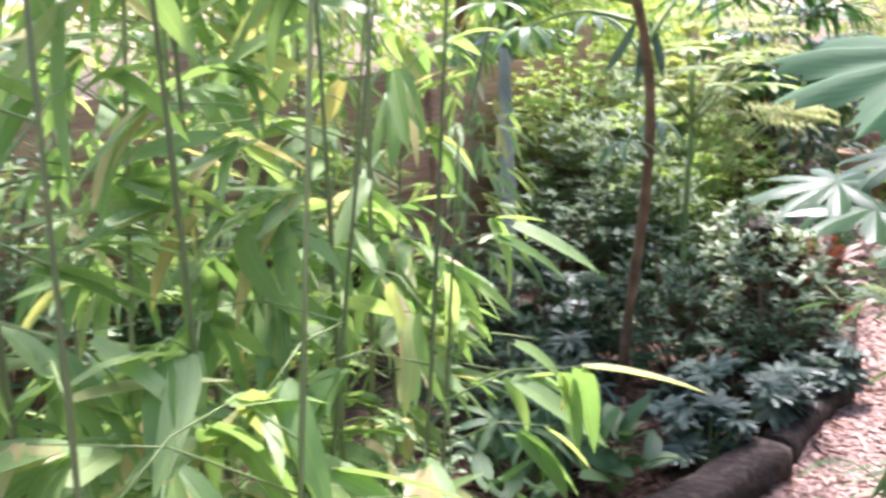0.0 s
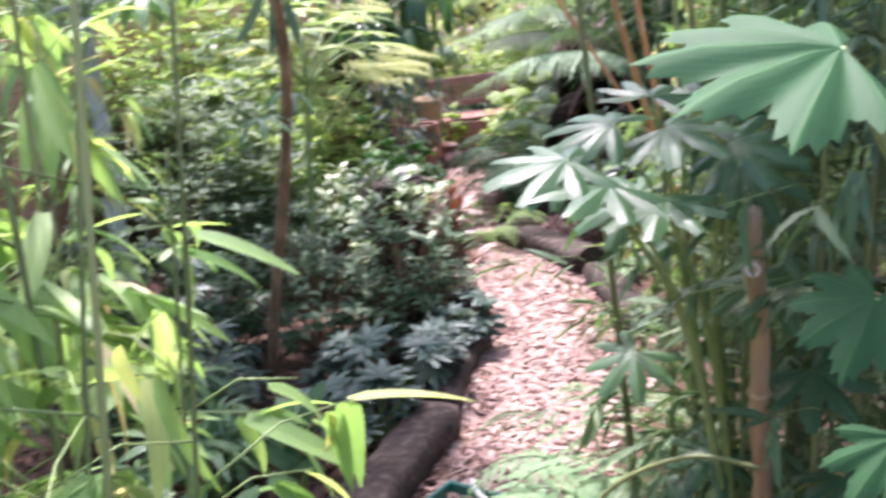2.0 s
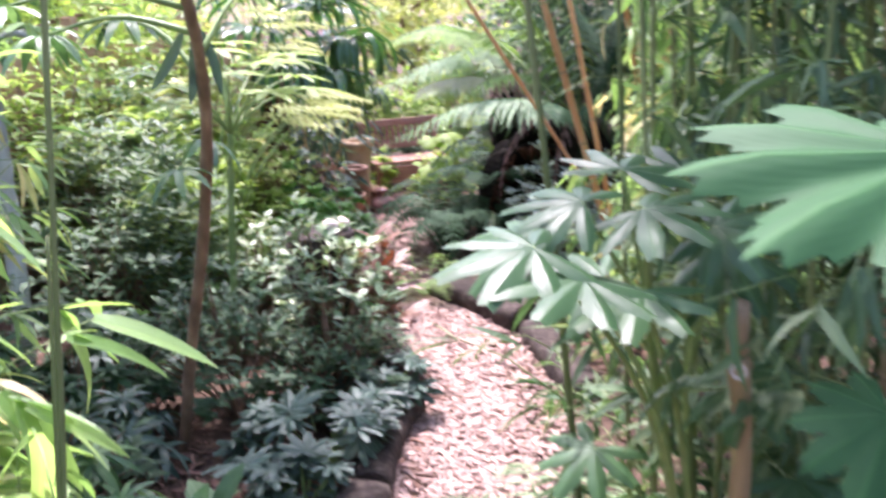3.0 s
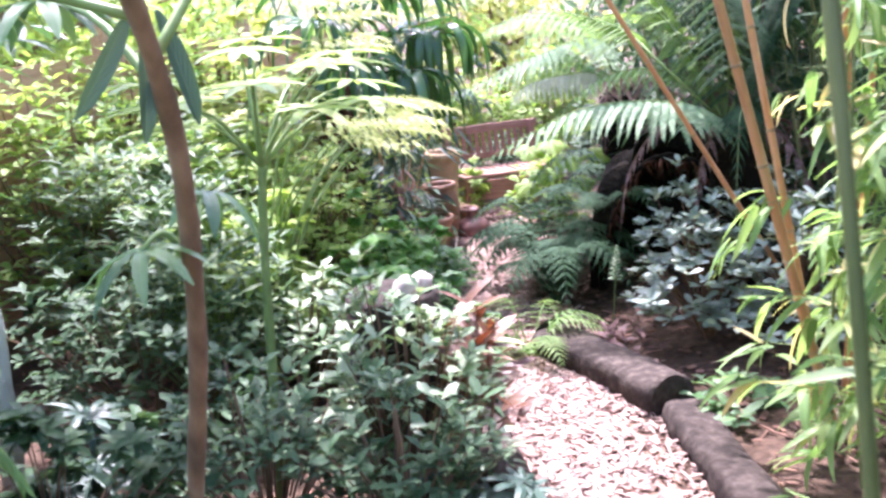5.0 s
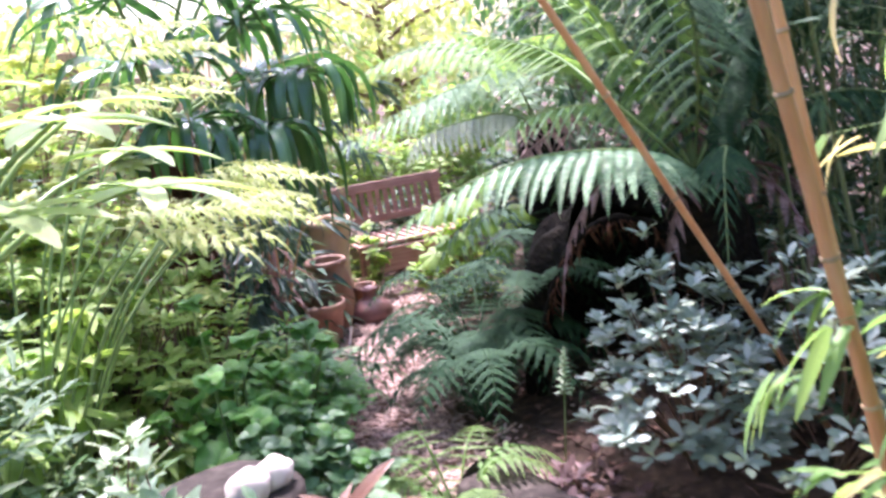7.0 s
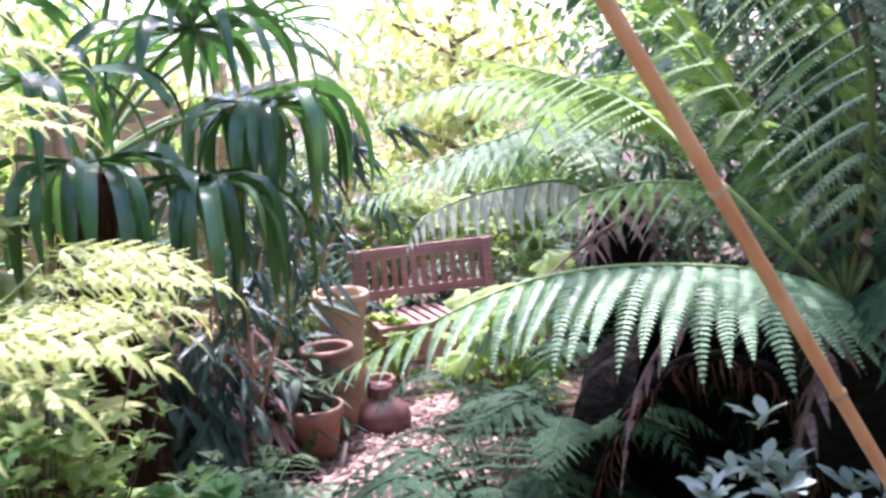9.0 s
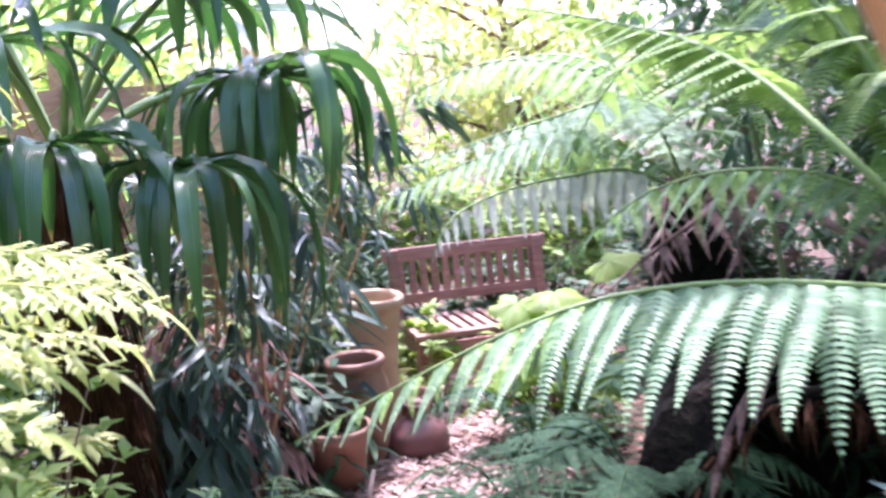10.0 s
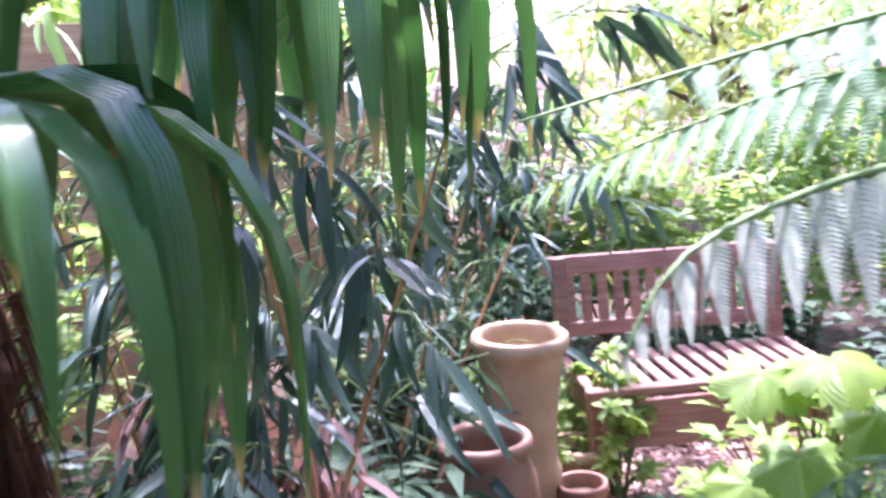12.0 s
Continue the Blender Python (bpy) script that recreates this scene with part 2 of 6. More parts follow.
def data_mesh(name, verts, quads, uvs=None, mat=None, smooth=True):
    """A mesh from arrays of points, four-cornered faces (a repeated last corner makes a triangle) and one UV a point."""
    verts, quads = np.asarray(verts, float).reshape(-1, 3), np.asarray(quads, int).reshape(-1, 4)
    me = bpy.data.meshes.new(name)
    tri = quads[:, 2] == quads[:, 3]
    sizes = np.where(tri, 3, 4)
    keep = np.ones(quads.shape, bool)
    keep[tri, 3] = False
    loops = quads[keep]
    me.vertices.add(len(verts))
    me.vertices.foreach_set("co", verts.ravel())
    me.loops.add(len(loops))
    me.loops.foreach_set("vertex_index", loops)
    me.polygons.add(len(quads))
    me.polygons.foreach_set("loop_start", np.concatenate([[0], np.cumsum(sizes)[:-1]]))
    me.polygons.foreach_set("use_smooth", np.full(len(quads), smooth))
    if uvs is not None:
        layer = me.uv_layers.new(name="UVMap")
        layer.data.foreach_set("uv", np.asarray(uvs, float)[loops].ravel())
    me.update(calc_edges=True)
    me.validate()
    if mat:
        me.materials.append(mat)
    return me


def thing(name, at=(0, 0, 0), label="", category="", group=""):
    ob = new(name)
    ob.location = at
    ob.empty_display_size = 0.1
    return tagged(ob, label, category, group)


def under(ob, parent):
    ob.parent = parent
    m = Matrix.Translation(parent.location) if parent.parent is None else Matrix.Translation(parent.parent.location) @ parent.matrix_parent_inverse @ parent.matrix_basis
    ob.matrix_parent_inverse = m.inverted()
    return ob


def part(name, shape, mat, parent, label="", m=None, smooth=True):
    """Links a shape (a mesh, or arrays of points, faces and UVs) as one mesh object under a thing or a part."""
    if isinstance(shape, bmesh.types.BMesh):
        me = bpy.data.meshes.new(name)
        shape.to_mesh(me)
        shape.free()
        me.materials.append(mat)
        for p in me.polygons:
            p.use_smooth = smooth
    elif isinstance(shape, tuple):
        me = data_mesh(name, shape[0], shape[1], shape[2] if len(shape) > 2 else None, mat, smooth)
    else:
        me = shape
    ob = new(name, me)
    if m is not None:
        ob.matrix_basis = m
    under(ob, parent)
    if label:
        tagged(ob, label)
    return ob


def join(shapes):
    vs, fs, us, n = [], [], [], 0
    for v, f, u in shapes:
        vs.append(v), fs.append(np.asarray(f) + n), us.append(u)
        n += len(v)
    return np.concatenate(vs), np.concatenate(fs), np.concatenate(us)


def moved(shape, m):
    v, f, u = shape
    a = np.array(m)
    return v @ a[:3, :3].T + a[:3, 3], f, u


def scattered(shapes, ms):
    """Copies of the shapes at the poses ms, as one set of arrays."""
    ms = np.array([np.array(m) for m in ms])
    out, k = [], len(shapes)
    for i, (v, f, u) in enumerate(shapes):
        a = ms[i::k]
        if not len(a):
            continue
        vv = np.einsum("nij,vj->nvi", a[:, :3, :3], v) + a[:, None, :3, 3]
        ff = np.asarray(f)[None] + (np.arange(len(a)) * len(v))[:, None, None]
        out.append((vv.reshape(-1, 3), ff.reshape(-1, 4), np.tile(u, (len(a), 1))))
    return join(out)


def leaves(parent, name, shapes, ms, mat, limit=300, label="", rest=None):
    """Leaves at the poses ms: the first ones objects of their own on shared meshes, the rest one joined mesh."""
    meshes = [data_mesh(name, *s, mat) for s in shapes]
    for i, m in enumerate(ms[:limit]):
        part(name, meshes[i % len(meshes)], mat, parent, label, m)
    if len(ms) > limit:
        ob = part("foliage", scattered(rest or shapes, ms[limit:]), mat, parent)
        tagged(ob, kind="stuff")


def aim(p, d, up=(0, 0, 1), s=1.0, roll=0.0):
    """The pose of a leaf at p that points along d with its face towards up."""
    y = Vector(d).normalized()
    x = y.cross(Vector(up))
    if x.length < 1e-4:
        x = y.cross(Vector((1, 0.1, 0)))
    x.normalize()
    z = x.cross(y)
    m = Matrix((x, y, z)).transposed().to_4x4()
    if roll:
        m = m @ Matrix.Rotation(roll, 4, "Y")
    return Matrix.Translation(p) @ m @ Matrix.Scale(s, 4)


def ball_dir():
    v = Vector((RNG.normal(), RNG.normal(), RNG.normal()))
    return v.normalized()


def smooth_line(pts, n):
    """n points along a smooth line through pts."""
    p = [Vector(q) for q in pts]
    out = []
    for i in range(n):
        t = i / (n - 1) * (len(p) - 1)
        k = min(int(t), len(p) - 2)
        f = t - k
        a, b, c, d = p[max(k - 1, 0)], p[k], p[k + 1], p[min(k + 2, len(p) - 1)]
        out.append(0.5 * ((2 * b) + (c - a) * f + (2 * a - 5 * b + 4 * c - d) * f * f + (3 * b - a - 3 * c + d) * f ** 3))
    return out


def tube(pts, radii, sides=8, lump=0.0, capped=True):
    """A tube along pts; radii: one, or one a point."""
    n = len(pts)
    rad = [radii] * n if isinstance(radii, (int, float)) else list(radii)
    vs, fs, us = [], [], []
    ref = None
    for i in range(n):
        d = (pts[min(i + 1, n - 1)] - pts[max(i - 1, 0)]).normalized()
        if ref is None:
            ref = d.orthogonal().normalized()
        ref = (ref - d * ref.dot(d)).normalized()
        other = d.cross(ref)
        for k in range(sides):
            a = 2 * math.pi * k / sides
            r = rad[i] * (1 + (lump * noise.noise(Vector((math.cos(a) * 1.3, math.sin(a) * 1.3, i * 0.45)) + pts[0] * 3)))
            vs.append(pts[i] + (ref * math.cos(a) + other * math.sin(a)) * r)
            us.append((k / sides, i / n))
    for i in range(n - 1):
        for k in range(sides):
            a, b = i * sides + k, i * sides + (k + 1) % sides
            fs.append((a, b, b + sides, a + sides))
    if capped:
        for i, flip in ((0, True), (n - 1, False)):
            c = len(vs)
            vs.append(pts[i])
            us.append((0.5, 0.5))
            for k in range(sides):
                a, b = i * sides + k, i * sides + (k + 1) % sides
                fs.append((b, a, c, c) if flip else (a, b, c, c))
    return np.array([tuple(v) for v in vs]), np.array(fs), np.array(us)


def lathe(profile, sides=40, wobble=0.0, seed=0):
    vs, fs, us = [], [], []
    for i, (r, z) in enumerate(profile):
        for k in range(sides):
            a = 2 * math.pi * k / sides
            w = 1 + wobble * noise.noise(Vector((math.cos(a), math.sin(a), z * 4 + seed)))
            vs.append((r * w * math.cos(a), r * w * math.sin(a), z))
            us.append((k / sides, i / len(profile)))
    for i in range(len(profile) - 1):
        for k in range(sides):
            a, b = i * sides + k, i * sides + (k + 1) % sides
            fs.append((a, b, b + sides, a + sides))
    return np.array(vs), np.array(fs), np.array(us)


def box(sx, sy, sz, bevel=0.004):
    bm = bmesh.new()
    bmesh.ops.create_cube(bm, size=1.0)
    bmesh.ops.scale(bm, vec=(sx, sy, sz), verts=bm.verts)
    if bevel:
        bmesh.ops.bevel(bm, geom=bm.edges[:], offset=bevel, segments=1, affect="EDGES")
    return bm


# ---- leaf shapes: base at the origin, tip along y, face up ----
def blade(length=1.0, width=0.1, rows=6, droop=0.2, fold=0.25, fat=0.45, side=0.0, wave=0.0):
    """A lance-shaped leaf, creased along the midrib."""
    v, u = [], []
    peak = fat ** fat * (1 - fat) ** (1 - fat)
    for i in range(rows + 1):
        s = i / rows
        w = width * 0.5 * max(0.02, (max(s, 0.015) ** fat * (1 - min(s, 0.995)) ** (1 - fat)) / peak)
        y, z = length * s * (1 - 0.25 * droop * s), -length * droop * s * s
        for k in (-1, 0, 1):
            v.append((k * w + side * length * s * s, y, z + abs(k) * w * fold + wave * w * math.sin(s * 9 + k)))
            u.append((0.5 + 0.5 * k, s))
    f = [(i * 3 + k, i * 3 + k + 1, i * 3 + k + 4, i * 3 + k + 3) for i in range(rows) for k in (0, 1)]
    return np.array(v), np.array(f), np.array(u)


def lobed(lobes=9, depth=0.5, spread=290.0, teeth=0.05, droop=0.35, ripple=0.05, per=8, seed=1):
    """A hand-shaped leaf of about unit reach, its stalk at the origin."""
    r = np.random.default_rng(seed)
    rings = (0.0, 0.2, 0.45, 0.7, 0.88, 1.0)
    n = lobes * per
    v, u, f = [], [], []
    ang = [radians(-spread / 2 + spread * i / n) for i in range(n + 1)]
    reach = [1.0 - 0.35 * abs((k + 0.5) / lobes * 2 - 1) ** 1.5 + r.uniform(-0.05, 0.05) for k in range(lobes)]
    for q in rings:
        for i, a in enumerate(ang):
            k = min(i // per, lobes - 1)
            loc = (i - k * per) / per * 2 - 1
            cut = 1 - depth * abs(loc) ** 1.6
            edge = reach[k] * cut * (1 + (teeth * (1 if i % 2 else -1) if q == 1.0 else 0.0))
            rr = q * (edge if q > 0.5 else edge * q / 0.5 * 0.5 + 0.5 * q * (1 - q / 0.5) + 0.0) if q > 0 else 0.0
            z = -droop * rr * rr + ripple * rr * math.cos(loc * math.pi) + 0.02 * math.sin(7 * a + seed) * rr
            v.append((math.sin(a) * rr, math.cos(a) * rr, z))
            u.append((0.5 + 0.5 * loc, q))
    w = n + 1
    for j in range(len(rings) - 1):
        for i in range(n):
            f.append((j * w + i + 1, j * w + i, (j + 1) * w + i, (j + 1) * w + i + 1))
    return np.array(v), np.array(f), np.array(u)


def palmate(count=8, length=1.0, width=0.2, droop=0.5, spread=330.0, rise=0.1):
    out = []
    for k in range(count):
        a = radians(-spread / 2 + spread * k / (count - 1))
        s = 1.0 - 0.25 * abs(k / (count - 1) * 2 - 1)
        d = (math.sin(a), math.cos(a), rise)
        out.append(moved(blade(length * s, width, 5, droop, 0.3, 0.5), aim((0, 0, 0), d)))
    return join(out)


def pinnate(pairs=10, length=1.0, leaflet=0.32, width=0.09, droop=0.35, tilt=0.35, rows=4, cut=0.0):
    """A leaf of paired leaflets along a bending stalk."""
    out = []
    line = [Vector((0, length * s * (1 - 0.2 * droop * s), -length * droop * s * s)) for s in np.linspace(0, 1, 9)]
    out.append(tube(line, [0.008 * length * (1 - 0.7 * i / 8) for i in range(9)], 4))
    for i in range(pairs):
        s = 0.12 + 0.86 * i / (pairs - 1)
        p = Vector((0, length * s * (1 - 0.2 * droop * s), -length * droop * s * s))
        size = leaflet * (0.55 + 0.45 * math.sin(math.pi * min(1, s * 1.15)))
        for k in (-1, 1):
            d = Vector((k, 0.45 + 0.5 * s, -tilt))
            out.append(moved(blade(size, width, rows, 0.35, 0.2, 0.42), aim(p, d, (0, 0, 1))))
            if cut:
                for c in range(3):
                    q = p + d.normalized() * size * (0.3 + 0.2 * c)
                    for e in (-1, 1):
                        out.append(moved(blade(size * cut * (1 - 0.2 * c), width * 0.6, 2, 0.3, 0.2), aim(q, d.normalized() + Vector((0.0, e * 0.9, 0)), (0, 0, 1))))
    out.append(moved(blade(leaflet, width, rows, 0.3), aim(line[-1], (0, 1, -0.6))))
    return join(out)


def pinna(count=20, droop=0.25, w=0.017):
    """One side branch of a fern frond, of unit length, with its small leaflets."""
    v, f, u = [], [], []
    def spot(s):
        return np.array((0.0, s * (1 - 0.1 * droop * s), -droop * s * s))
    for i in range(count):
        s = 0.03 + 0.94 * i / count
        size = 0.175 * (1 - s) ** 0.85 * (0.75 + 0.25 * min(1, s * 8))
        p = spot(s)
        for k in (-1, 1):
            tip = p + np.array((k * size, size * 0.38, -size * 0.16))
            b = len(v)
            v += [p + np.array((0, -w * 0.9, 0)), p + np.array((k * size * 0.6, size * 0.2 - w * 0.8, size * 0.05)), tip, p + np.array((k * size * 0.55, size * 0.22 + w * 0.9, 0.0)), p + np.array((0, w * 0.9, 0.0))]
            u += [(0.5, s), (0.1, s), (0.0, s), (0.9, s), (0.5, s)]
            f += [(b, b + 1, b + 3, b + 4), (b + 1, b + 2, b + 3, b + 3)]
    t = tube([Vector(spot(s)) for s in np.linspace(0, 1, 6)], [0.009 - 0.0075 * i / 5 for i in range(6)], 4)
    return join([(np.array(v), np.array(f), np.array(u)), t])


PINNAE = [pinna(25, 0.22), pinna(23, 0.32), pinna(26, 0.14)]


def frond(parent, line, reach, mat, pairs=20, sag=0.35, label="", stem=None, width=0.012, sweep=0.35, up=(0, 0, 1), bare=0.12, single=False):
    """A fern frond along a line: its stalk with pairs of side branches."""
    pts = smooth_line(line, 24)
    stalk, bits = tube(pts, [width * (1 - 0.85 * i / 23) for i in range(24)], 6), []
    ob = None if single else part("frond", stalk, stem or M_STALK, parent, label)
    meshes = []
    for s in PINNAE:
        key = ("pinna", mat.name, id(s))
        if key not in MADE:
            MADE[key] = data_mesh("pinna", *s, mat)
        meshes.append(MADE[key])
    for i in range(pairs):
        s = bare + (0.985 - bare) * i / (pairs - 1)
        k = min(int(s * 23), 22)
        p = pts[k].lerp(pts[k + 1], s * 23 - k)
        d = (pts[k + 1] - pts[k]).normalized()
        side = d.cross(Vector(up)).normalized()
        size = reach * (1 - max(0.0, (s - 0.35) / 0.65) ** 1.7) ** 0.9 * min(1.0, 0.55 + s * 1.5) * uni(0.94, 1.06)
        size = max(size, reach * 0.07)
        for e in (-1, 1):
            way = side * e + d * (sweep + 0.5 * s * s + uni(-0.05, 0.05)) - Vector((0, 0, sag * uni(0.85, 1.2)))
            m = aim(p, way, Vector((0, 0, 1)) + d * 0.2, size)
            if single:
                bits.append(moved(PINNAE[(i + (e > 0)) % 3], m))
            else:
                part("pinna", meshes[(i + (e > 0)) % 3], mat, ob, "", m)
    return part("frond", join([stalk] + bits), mat, parent, label) if single else ob


MADE = {}


def culm_radii(n, r, taper=0.5, every=5, swell=1.22):
    return [r * (1 - taper * i / (n - 1)) * (swell if i % every == 0 and 0 < i < n - 1 else 1.0) for i in range(n)]


def hump(x, y):
    """The height of the ground: beds a little proud of the path, falling slightly towards the bench."""
    d = min(seg_distance(x, y, a, b) for a, b in zip(WAY, WAY[1:]))
    k = min(1.0, max(0.0, (d - 0.33) / 0.5))
    return 0.05 * k * k * (3 - 2 * k) + 0.015 * noise.noise(Vector((x * 1.7, y * 1.7, 0.0))) * k - 0.06 * min(1.0, max(0.0, (y - 7.5) / 2.0)) - 0.11 * min(1.0, max(0.0, (y - 8.95) / 0.35))


def seg_distance(x, y, a, b):
    ax, ay, bx, by = *a, *b
    t = max(0.0, min(1.0, ((x - ax) * (bx - ax) + (y - ay) * (by - ay)) / ((bx - ax) ** 2 + (by - ay) ** 2)))
    return math.hypot(x - ax - t * (bx - ax), y - ay - t * (by - ay))


# the middle of the woodchip path
WAY = [(-0.3, -3.0), (-0.05, 0.4), (0.45, 2.0), (1.35, 3.5), (1.9, 4.35), (2.3, 5.3), (2.42, 6.1), (2.85, 7.2), (3.25, 8.1), (3.75, 9.1), (4.3, 9.9)]
HALF = 0.33

# ---- ground ----
def ground_sheet():
    xs = np.concatenate([[-60, -25, -10, -5], np.arange(-3, 8.01, 0.12), [10, 14, 25, 60]])
    ys = np.concatenate([[-60, -25, -10, -5], np.arange(-3, 13.01, 0.12), [15, 20, 30, 60]])
    v = [(x, y, hump(x, y) if -3 <= x <= 8 and -3 <= y <= 13 else 0.03) for y in ys for x in xs]
    w = len(xs)
    f = [(j * w + i, j * w + i + 1, (j + 1) * w + i + 1, (j + 1) * w + i) for j in range(len(ys) - 1) for i in range(w - 1)]
    return np.array(v, float), np.array(f), np.zeros((len(v), 2))


ground = new("ground", data_mesh("ground", *ground_sheet(), M_SOIL))
tagged(ground, "dark brown leaf mould soil of the garden beds", "soil", kind="structure")


def path_sheet():
    line = smooth_line([(x, y, 0) for x, y in WAY], 120)
    v, f = [], []
    for i, p in enumerate(line):
        d = line[min(i + 1, 119)] - line[max(i - 1, 0)]
        nrm = Vector((-d.y, d.x, 0)).normalized()
        wide = HALF * (1.0 + (0.9 * max(0.0, (p.y - 8.3) / 1.2))) * (1 + 0.12 * noise.noise(p * 2.1))
        for k in range(7):
            q = p + nrm * wide * (k / 3 - 1)
            v.append((q.x, q.y, hump(q.x, q.y) + 0.008 - 0.012 * abs(k / 3 - 1) ** 3))
    for i in range(119):
        for k in range(6):
            f.append((i * 7 + k, i * 7 + 7 + k, i * 7 + 8 + k, i * 7 + k + 1))
    return np.array(v, float), np.array(f)[:, ::-1], np.zeros((len(v), 2))


path = new("path", data_mesh("path", *path_sheet(), M_PATH))
tagged(path, "winding garden path of pale pinkish woodchips", "path", kind="structure")


# ---- fence ----
def fence(start, end, height=1.75):
    a, b = Vector((*start, 0)), Vector((*end, 0))
    run = b - a
    yaw = math.degrees(math.atan2(run.y, run.x))
    ob = thing("fence", a, "orange-brown lapped timber garden fence with square posts", "fence")
    count = max(1, round(run.length / 1.83))
    step = run.length / count
    post = data_mesh("post", *_bm_arrays(box(0.09, 0.09, height + 0.12, 0.006)), M_FENCE, False)
    rows = 11
    board = data_mesh("board", *_lap_board(step - 0.1), M_FENCE, False)
    for i in range(count + 1):
        p = a + run * (i / count)
        part("post", post, M_FENCE, ob, "", pose(p.x, p.y, (height + 0.12) / 2, 0, 0, yaw))
    for i in range(count):
        p = a + run * ((i + 0.5) / count)
        for k in range(rows):
            part("board", board, M_FENCE, ob, "", pose(p.x, p.y, 0.14 + k * (height - 0.2) / rows, 9 + uni(-2, 2), uni(-0.4, 0.4), yaw))
    return ob


def _bm_arrays(bm):
    bm.verts.ensure_lookup_table()
    v = np.array([tuple(q.co) for q in bm.verts])
    f = []
    for face in bm.faces:
        ids = [q.index for q in face.verts]
        f.append((*ids, ids[-1]) if len(ids) == 3 else tuple(ids))
    bm.free()
    return v, np.array(f), np.zeros((len(v), 2))


def _lap_board(length):
    """A thin feather-edged board with a wavy lower edge."""
    n, v, f = 14, [], []
    for i in range(n + 1):
        x = (i / n - 0.5) * length
        low = -0.09 + 0.010 * math.sin(i * 1.3) + 0.005 * math.sin(i * 3.1)
        for y, z in ((-0.008, low), (-0.004, 0.085), (0.004, 0.085), (0.006, low)):
            v.append((x, y, z))
    for i in range(n):
        for k in range(4):
            f.append((i * 4 + k, i * 4 + 4 + k, i * 4 + 4 + (k + 1) % 4, i * 4 + (k + 1) % 4))
    return np.array(v), np.array(f)[:, ::-1], np.zeros((len(v), 2))


fence((-2.6, 3.6), (3.4, 11.6), 1.6)


# ---- logs along the path ----
def log(a, b, r, label, lump=0.35, flat=0.6):
    a, b = Vector(a), Vector(b)
    mid = (a + b) / 2
    ob = thing("log", (mid.x, mid.y, hump(mid.x, mid.y)), label, "log", "logs edging the path")
    n = 22
    bend = Vector((uni(-1, 1), uni(-1, 1), 0)) * 0.03
    pts = [a.lerp(b, i / (n - 1)) + bend * math.sin(math.pi * i / (n - 1)) for i in range(n)]
    rr = [r * (1 + 0.1 * noise.noise(p * 5)) * (0.93 if i in (0, n - 1) else 1) for i, p in enumerate(pts)]
    v, f, u = tube(pts, rr, 22, lump * 0.5)
    top = max(a.z, b.z) + r * flat
    v[:, 2] = np.where(v[:, 2] > top, top + (v[:, 2] - top) * 0.25, v[:, 2])
    part("bark", (v, f, u), M_LOG, ob)
    d = (b - a).normalized()
    for q, s in ((a, -1), (b, 1)):
        ring = lathe([(0.001, 0.004), (r * 0.35, 0.005), (r * 0.7, 0.003), (r * 0.86, 0.0)], 18)
        part("cut_end", ring, M_LOG, ob, "dark weathered sawn end", Matrix.Translation(q + d * s * 0.003) @ (d * s).to_track_quat("Z", "Y").to_matrix().to_4x4())
    return ob


log((0.40, 3.0, 0.07), (1.12, 3.74, 0.07), 0.105, "dark weathered log lying along the path edge")
log((1.18, 3.84, 0.05), (1.66, 4.5, 0.05), 0.075, "dark weathered log lying along the path edge")
log((1.74, 4.68, 0.08), (2.02, 5.5, 0.09), 0.085, "short mossy log half hidden under shrubs")
log((2.68, 5.14, 0.05), (2.62, 6.02, 0.06), 0.12, "thick grey-brown split log beside the path", 0.3, 0.45)
log((2.66, 5.03, 0.03), (2.38, 4.15, 0.03), 0.095, "grey-brown log sunk in woodchips")
log((2.05, 6.1, 0.06), (2.45, 7.0, 0.06), 0.07, "thin dark log along the path edge")


